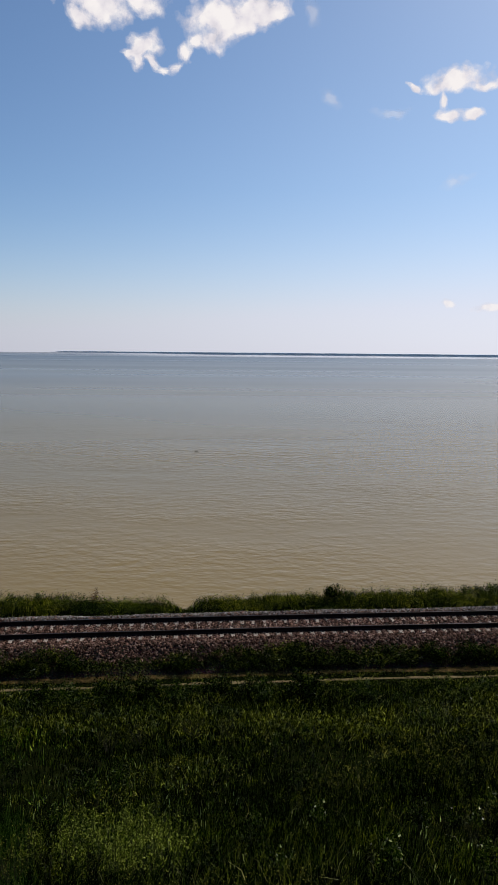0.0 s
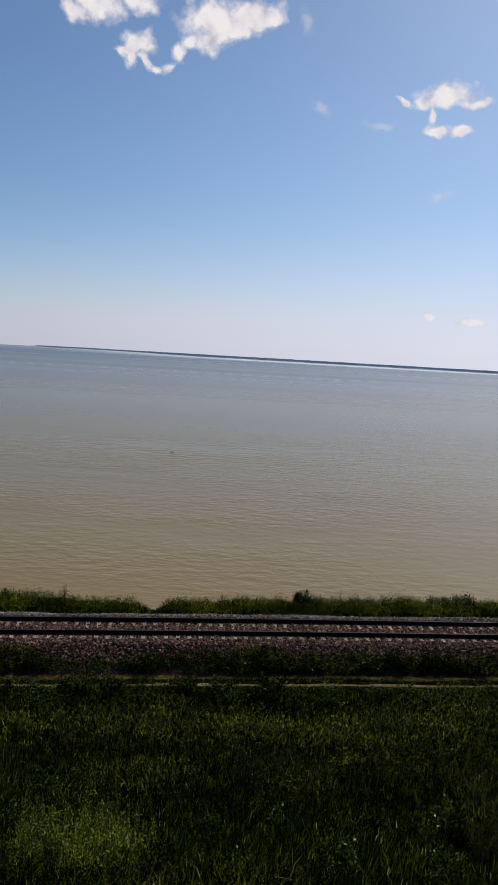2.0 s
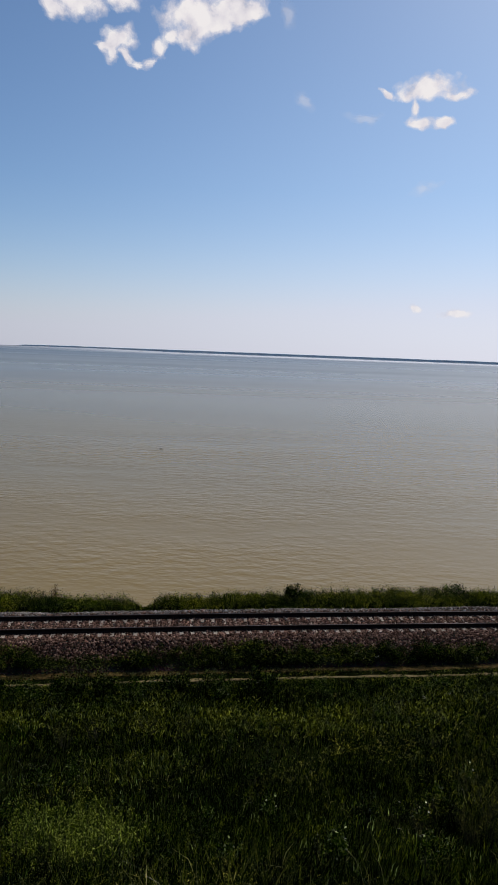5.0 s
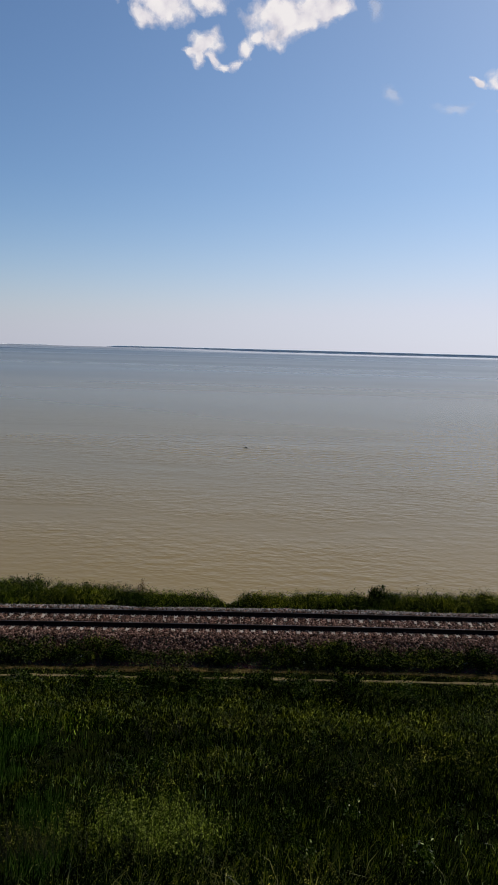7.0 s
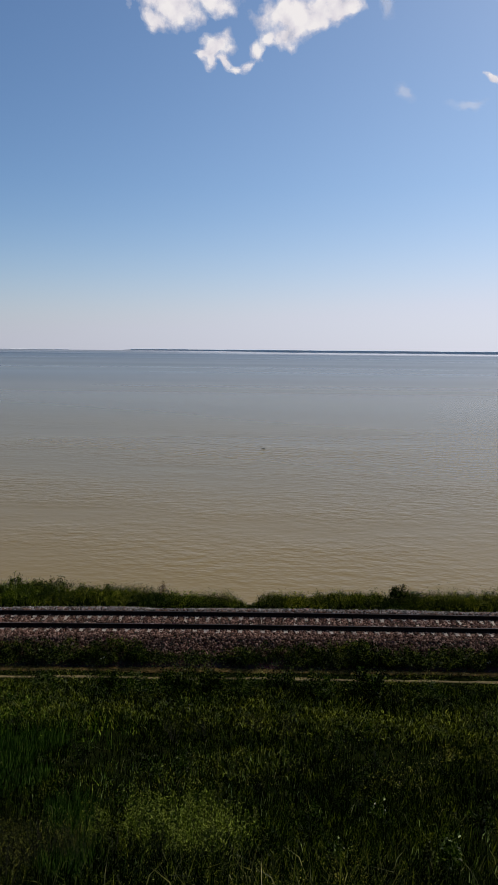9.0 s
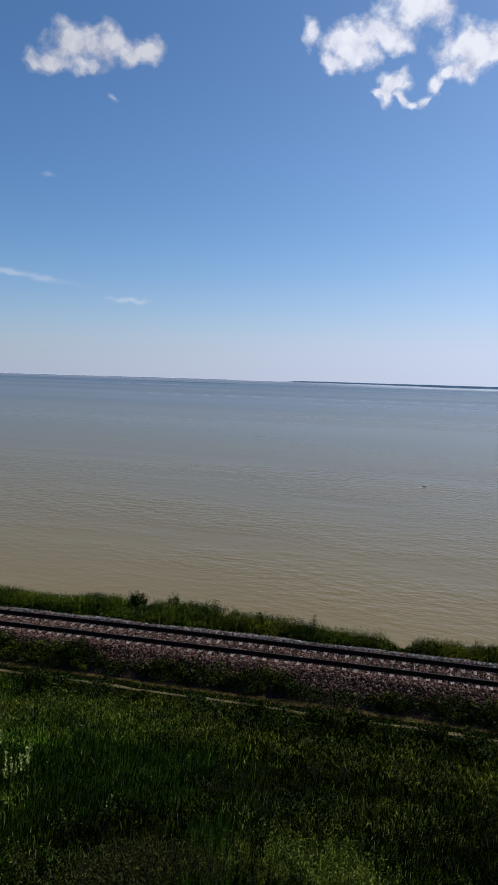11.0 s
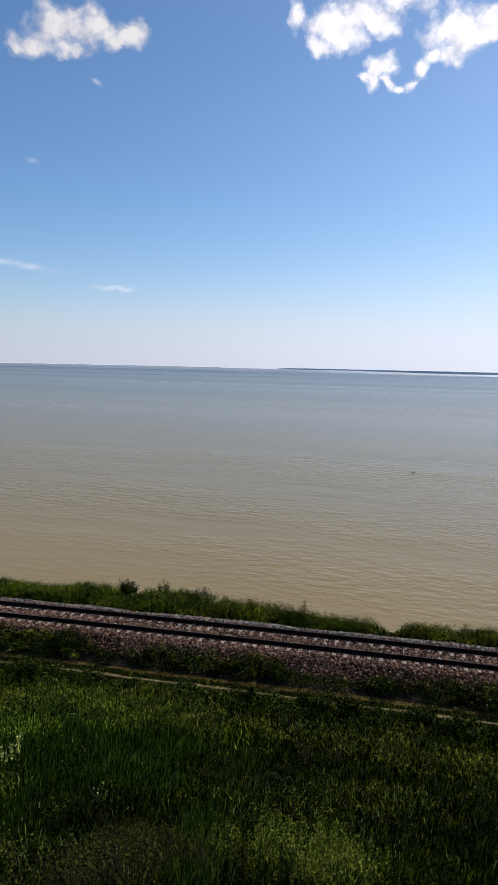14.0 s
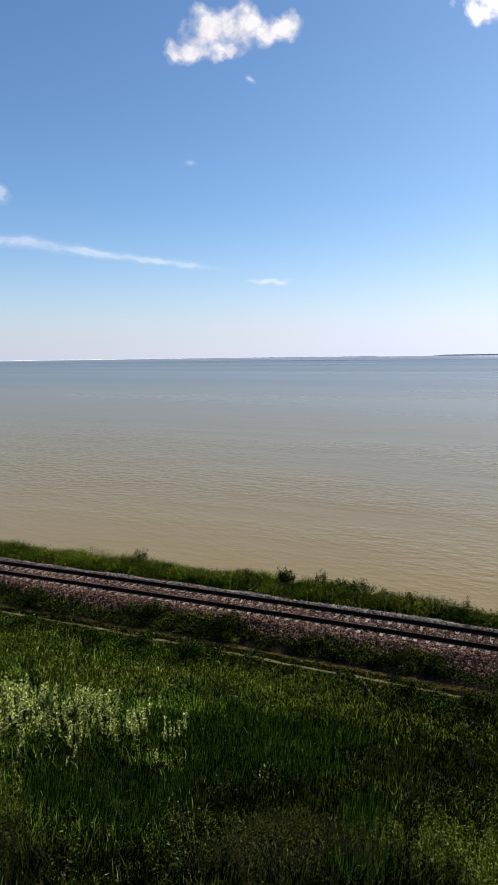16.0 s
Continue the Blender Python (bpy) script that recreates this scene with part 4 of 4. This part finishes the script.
cloud("cloud", ((33.4, 23.6, 2.2, 1.4, 0), (31.2, 23.9, 2.2, 1.4, 0), (28.6, 23.6, 1.9, 0.9, -10), (35.2, 22.3, 1.6, 0.8, 0), (32.4, 22.4, 1.8, 0.6, 0)),
      24, 40, 19.5, 27.5, M["cumulus_far"], "small white cumulus cloud with a torn edge")
cloud("cloud", ((-15.7, 19.65, 2.35, 0.92, 0), (-14.1, 19.3, 1.0, 0.55, 0), (-17.7, 19.1, 1.2, 0.40, 0), (-14.6, 18.4, 0.34, 0.7, 0), (-15.2, 17.4, 1.1, 0.48, 0), (-16.7, 17.3, 0.9, 0.48, 0), (-12.4, 19.3, 0.7, 0.22, 30)),
      -22, -10, 15.5, 22.5, M["cumulus"], "bright broken small cumulus cloud", dist=3100, bend=0.12)
cloud("cloud", ((48.5, 8.8, 6.5, 0.55, 5), (44.0, 8.25, 6.5, 0.45, 7), (38.0, 7.55, 6.2, 0.36, 7)), 30, 56, 5.5, 11, M["cirrus"], "long thin white cirrus streak", bend=0.06)
for a, e, ra, re in ((-18.7, 3.5, 1.2, 0.42), (-15.7, 3.85, 0.55, 0.36)):
    cloud("cloud", ((a, e, ra, re, 0),), a - 3, a + 3, e - 1.4, e + 1.4, M["cumulus_low"], "tiny white cloud low over the horizon", 0.1, 3150.0, 0.1)
for a, e, ra, re, sl in ((29.1, 5.9, 2.2, 0.34, 0), (49.9, 12.0, 1.0, 0.7, 0), (-6.0, 18.9, 1.05, 0.48, 40), (-10.7, 17.8, 1.7, 0.4, 0), (-15.9, 12.9, 1.25, 0.52, -20), (35.1, 14.8, 0.6, 0.25, 0), (30.3, 20.5, 0.45, 0.26, 20), (-4.7, 24.4, 0.6, 0.9, 0)):
    cloud("cloud_wisp", ((a, e, ra, re, sl),), a - ra * 1.8, a + ra * 1.8, e - re * 2.4, e + re * 2.4, M["cirrus"], "faint small white wisp of cloud", 0.10, 3200.0, 0.2 if re > 0.3 else 0.08)


# ---- single plants ----
def build_shrubs():
    mk = shrub_proto
    shore = [mk("shore_bush", 101, 0.85, 0.95, 1700, 0.13, M["bush"], "dark green leafy bush on the grassy lake bank", "bush", "bushes on the bank", 0.8, 1.8, 12, 0.2),
             mk("shore_weed", 102, 0.95, 0.75, 380, 0.13, M["bush_light"], "slender green weed standing on the lake bank", "weed", "weeds on the bank", 0.5, 1.2, 8, 0.2),
             mk("shore_bush", 103, 0.8, 1.7, 1700, 0.11, M["bush_light"], "low broad green bush on the lake bank", "bush", "bushes on the bank", 0.9, 0.9, 20, 0.28)]
    dock = mk("dock_plant", 104, 0.95, 0.55, 260, 0.06, M["reddish"], "reddish brown dock plant gone to seed beside the lake", "weed", "", 0.3, 0.9, 7)
    put(dock, -8.2, 3.95, 20, 1.12)
    spots = {0: ((-18.8, 4.9, 1.05), (4.75, 4.15, 1.12), (10.6, 4.2, 0.72)), 1: ((-16.7, 4.95, 1.15), (-19.15, 5.0, 1.05), (-15.5, 4.95, 0.9), (9.5, 4.2, 0.65), (12.2, 4.3, 0.75), (-29.0, 4.7, 1.3), (-11.3, 4.2, 0.9)),
             2: ((-14.4, 4.8, 1.1), (5.4, 4.1, 0.85), (12.9, 4.3, 0.85), (14.1, 4.3, 1.1), (-21.7, 4.75, 0.9), (-12.6, 4.4, 0.8))}
    rnd = random.Random(9)
    for k, lot in spots.items():
        for i, (x, v, s) in enumerate(lot):
            (put if i == 0 else again)(shore[k], x, v, rnd.uniform(0, 360), s)
    road = [mk("roadside_bush", 111, 1.05, 1.15, 2000, 0.08, M["bush"], "dark dense bush at the edge of the dirt track", "bush", "bushes by the track", 0.7),
            mk("roadside_bush", 112, 0.85, 1.5, 1900, 0.075, M["bush_light"], "spreading green bush at the edge of the dirt track", "bush", "bushes by the track", 0.9),
            mk("tall_weed", 113, 1.05, 0.8, 650, 0.07, M["weeds"], "tall thin weed rising beside the dirt track", "weed", "weeds by the track", 0.3, 0.9, 10)]
    spots = {0: ((2.27, -4.75, 1.0), (-8.2, -4.75, 0.75), (-3.9, -4.95, 0.8), (-1.4, -4.8, 0.85), (-5.4, -5.1, 0.8), (7.85, -4.9, 0.55), (-24.6, -5.0, 0.6), (-22.8, -5.6, 0.7), (-12.9, -5.5, 0.65), (11.8, -5.0, 0.6)),
             1: ((-5.5, -4.95, 0.9), (-2.6, -5.0, 0.8), (0.5, -4.9, 0.8), (-17.2, -5.3, 1.0), (-27.3, -5.2, 0.9), (-20.3, -5.3, 1.0), (-10.6, -5.1, 0.75), (4.6, -5.2, 0.7), (9.6, -5.3, 0.7), (-7.0, -5.3, 0.9), (-15.0, -5.4, 0.8)),
             2: ((-5.0, -4.6, 0.95), (-5.6, -4.65, 0.85), (0.1, -4.6, 0.8), (-1.0, -4.7, 0.9), (-4.3, -4.6, 0.9), (-18.0, -5.0, 0.9), (6.4, -4.8, 0.5), (-14.2, -5.6, 0.9), (3.4, -5.4, 0.7), (-25.5, -5.8, 0.8))}
    for k, lot in spots.items():
        for i, (x, v, s) in enumerate(lot):
            (put if i == 0 else again)(road[k], x, v - 1.6, rnd.uniform(0, 360), s * 1.3)
    side = [mk("ballast_bush", 121, 1.0, 1.5, 2800, 0.07, M["bush"], "dark round bush growing against the ballast bank", "bush", "bushes along the ballast", 0.8),
            mk("ballast_bush", 122, 0.8, 2.0, 1700, 0.07, M["weeds"], "low dark thicket at the foot of the ballast", "bush", "bushes along the ballast", 0.9),
            mk("ballast_weed", 123, 0.65, 0.8, 420, 0.065, M["pale"], "pale green leafy weed at the foot of the ballast", "weed", "", 0.7, 0.5, 9)]
    spots = {0: ((-18.3, -2.35, 1.2), (-22.8, -2.25, 1.15), (8.6, -2.6, 1.0), (10.4, -2.6, 1.0), (2.0, -2.75, 0.9), (-7.8, -2.75, 0.9), (-30.2, -2.7, 0.95), (-34.0, -2.7, 0.9), (-2.8, -2.75, 0.85)),
             1: ((6.75, -2.7, 1.1), (3.9, -2.75, 1.0), (1.0, -2.8, 0.95), (-5.0, -2.8, 0.95), (-0.8, -2.8, 1.0), (-11.4, -2.75, 1.0), (-9.5, -2.8, 0.9), (-20.6, -2.75, 1.0), (-26.4, -2.75, 1.0), (-28.3, -2.75, 1.0), (12.5, -2.7, 1.1), (5.3, -2.75, 1.0), (-24.6, -2.9, 0.8), (-13.6, -2.9, 0.7), (-32.2, -2.8, 1.0), (-6.6, -2.8, 0.9), (-19.5, -2.95, 1.0), (-21.8, -2.9, 1.1), (-23.7, -3.0, 1.0), (-25.5, -2.9, 1.15), (-27.4, -3.0, 1.05), (-29.2, -2.95, 1.1), (-31.3, -3.0, 1.0), (-16.2, -2.9, 0.75)),
             2: ((-18.0, -3.0, 1.0), (-17.6, -3.05, 0.8), (-19.2, -2.95, 0.7))}
    for k, lot in spots.items():
        for i, (x, v, s) in enumerate(lot):
            (put if i == 0 else again)(side[k], x, v, rnd.uniform(0, 360), s)


def weed_proto(name, seed, height, label, category, group, leaf_mat, head_mat, n_stem=3, leaf=0.06, head=0.26, count=80, loose=0.014, says="pale dense upright seed head", wide=0.2, slim=0.5):
    """An upright weed: a few leaning stems, leaves up the stem and a dense head of small florets on each."""
    r = np.random.RandomState(seed)
    ob = tagged(new(name), label, category, group)
    L = []
    for _ in range(n_stem):
        foot = r.normal(size=2) * wide
        top = np.array([foot[0] + r.normal() * 0.12, foot[1] + r.normal() * 0.12, height * r.uniform(0.75, 1.05)])
        foot = np.array([foot[0], foot[1], -0.05])
        s = part("stem", stems("stem", [(foot, top, 1.0, 0.5)], 0.007, M["stem"]), ob)
        t = r.uniform(0.1, 1 - head, 26)[:, None]
        L.append(foot + (top - foot) * t + r.normal(size=(26, 3)) * 0.025)
        t = r.uniform(1 - head, 1.02, count)[:, None]
        H = foot + (top - foot) * t + r.normal(size=(count, 3)) * np.array([loose, loose, 0.01]) * (1.35 - 0.8 * (t - 1 + head) / head)
        part("seed_head", leaves("seed_head", H, r.uniform(0.6, 1.3, count) * leaf * 0.85, head_mat, r, slim, 1.4), s, says)["kind"] = "stuff"
    part("foliage", leaves("foliage", np.concatenate(L), r.uniform(0.7, 1.3, 26 * n_stem) * leaf, leaf_mat, r, 0.35, 0.9), ob)
    return ob


def build_weeds():
    rnd = random.Random(21)
    protos = [weed_proto("wormwood", 130 + k, 0.85 + 0.1 * k, "silvery pale green wormwood with upright seed heads on the slope", "weed", "silvery weeds on the slope", M["silver"], M["silver_head"], 3 + k % 2, 0.078, 0.38, 58, 0.012, slim=0.46) for k in range(3)]
    first = [True] * 3
    n = 0
    while n < 150:
        a, d = radians(rnd.uniform(37.3, 60)), 13.0 + 3.9 * rnd.random() ** 0.8
        x, y = -math.sin(a) * d, math.cos(a) * d
        if d < 13.0 + (radians(60) - a) * 6.5 and rnd.random() < 0.86 or a < radians(43) and rnd.random() < 0.45:
            continue
        k = n % 3
        v = y - float(line_y(x))
        (put if first[k] else again)(protos[k], x, v, rnd.uniform(0, 360), rnd.uniform(0.6, 1.0))
        first[k] = False
        n += 1
    # pale leafy clumps and olive bushy weeds nearer the lookout
    pale = [weed_proto("pale_weed", 140 + k, 0.95, "pale green feathery weed clump in the hillside grass", "weed", "pale weeds on the slope", M["silver"], M["pale"], 6, 0.055, 0.72, 150, 0.034, "leafy pale green spike", 0.16, 0.22) for k in range(2)]
    olive = [shrub_proto("olive_weed", 144 + k, 0.95, 0.9, 1500, 0.027, M["olive"], "olive brown bushy weed with tiny leaves", "weed", "olive weeds on the slope", 0.6, 0.7, 14, 0.3) for k in range(2)]
    for protos, lots, count in ((pale, ((-2.0, 10.2, 0.95, 1.6), (-1.5, 8.6, 0.8, 0.9), (-9.5, 6.5, 0.9, 0.8)), 42), (olive, ((-5.1, 9.3, 1.6, 1.1), (-4.4, 7.4, 1.3, 1.0), (-7.5, 5.9, 1.0, 0.8), (5.5, 13.0, 1.6, 1.0), (-1.0, 21.5, 3.5, 1.3), (7.0, 22.0, 3.5, 1.2)), 84)):
        first = [True, True]
        for n in range(count):
            cx, cy, sx, sy = lots[n % len(lots)] if n > 24 else lots[0]
            x, y = rnd.gauss(cx, sx * 0.55), rnd.gauss(cy, sy * 0.55)
            k = n % 2
            (put if first[k] else again)(protos[k], x, y - float(line_y(x)), rnd.uniform(0, 360), rnd.uniform(0.6, 1.1))
            first[k] = False


def build_strewn():
    """Leafy and stalky weeds strewn singly through the hillside grass."""
    rnd = random.Random(51)
    protos = [shrub_proto("leafy_weed", 151, 0.85, 0.5, 300, 0.06, M["bush_light"], "fresh green leafy weed among the hillside grass", "weed", "weeds strewn on the slope", 0.5, 0.6, 8),
              shrub_proto("stalky_weed", 152, 0.95, 0.3, 170, 0.05, M["heads"], "yellowish stalky weed among the hillside grass", "weed", "weeds strewn on the slope", 0.3, 1.0, 5),
              shrub_proto("dark_weed", 153, 0.8, 0.7, 420, 0.06, M["bush"], "dark green bushy weed among the hillside grass", "weed", "weeds strewn on the slope", 0.7, 0.4, 10)]
    first = [True] * 3
    for n in range(190):
        a, d = radians(rnd.uniform(-24, 55)), rnd.uniform(8, 33)
        x, y = -math.sin(a) * d, math.cos(a) * d
        v = y - float(line_y(x))
        if v > -5.4 or within(np.array([x]), np.array([v]), DEEP, 61)[0] > 0.05:
            continue
        k = n % 3
        (put if first[k] else again)(protos[k], x, v, rnd.uniform(0, 360), rnd.uniform(0.6, 1.05))
        first[k] = False


def flower_proto(name, mat, label, seed):
    r = np.random.RandomState(seed)
    ob = tagged(new(name), label, "flower", "wild flowers")
    for _ in range(3):
        top = np.array([r.normal() * 0.1, r.normal() * 0.1, r.uniform(0.45, 0.65)])
        s = part("stem", stems("stem", [((0, 0, -0.03), top, 1.0, 0.6)], 0.005, M["stem"]), ob)
        part("blossom", leaves("blossom", top + r.normal(size=(12, 3)) * np.array([0.02, 0.02, 0.008]), 0.024, mat, r, 0.8, 0.4), s)
    return ob


def build_flowers():
    rnd = random.Random(33)
    for name, mat, label, spots in (("white_flower", M["petal"], "small white wild flowers on thin stems", ((0, -3.0), (0.6, -3.05), (-9.3, -3.1), (-16.0, -9.5), (8.5, -8.5), (9.6, -8.2), (-12.0, -12.5), (-20.0, -8.0), (-21.0, -8.6), (7.3, -2.95), (8.0, -3.0), (-3.2, -3.05))),
                                    ("yellow_flower", M["yellow"], "small yellow wild flowers on thin stems", ((-10.7, -5.6), (-10.3, -5.8), (5.0, -8.0), (1.9, -7.6), (-19.0, -6.6), (-6.0, -7.4), (4.2, -7.0), (-13.5, -7.5), (-23.0, -7.8)))):
        ob = flower_proto(name, mat, label, 5)
        for i, (x, v) in enumerate(spots):
            (put if i == 0 else again)(ob, x, v, rnd.uniform(0, 360), rnd.uniform(0.6, 0.95))


build_shrubs()
build_weeds()
build_strewn()
build_flowers()


def build_driftwood():
    """A short waterlogged branch afloat: a bent tapering stub with a broken side twig."""
    me = stems("floating_branch", [((-0.30, 0, 0.02), (0.02, 0.03, 0.09), 0.8, 1.2), ((0.02, 0.03, 0.09), (0.32, 0, 0.01), 1.2, 0.6), ((0.05, 0.03, 0.09), (0.16, 0.1, 0.2), 0.7, 0.4)], 0.06, M["stem"])
    ob = tagged(new("floating_branch", me), "short dark waterlogged branch afloat on the lake", "driftwood")
    ob.location = (-8.56, 111.2, WATER)


build_driftwood()
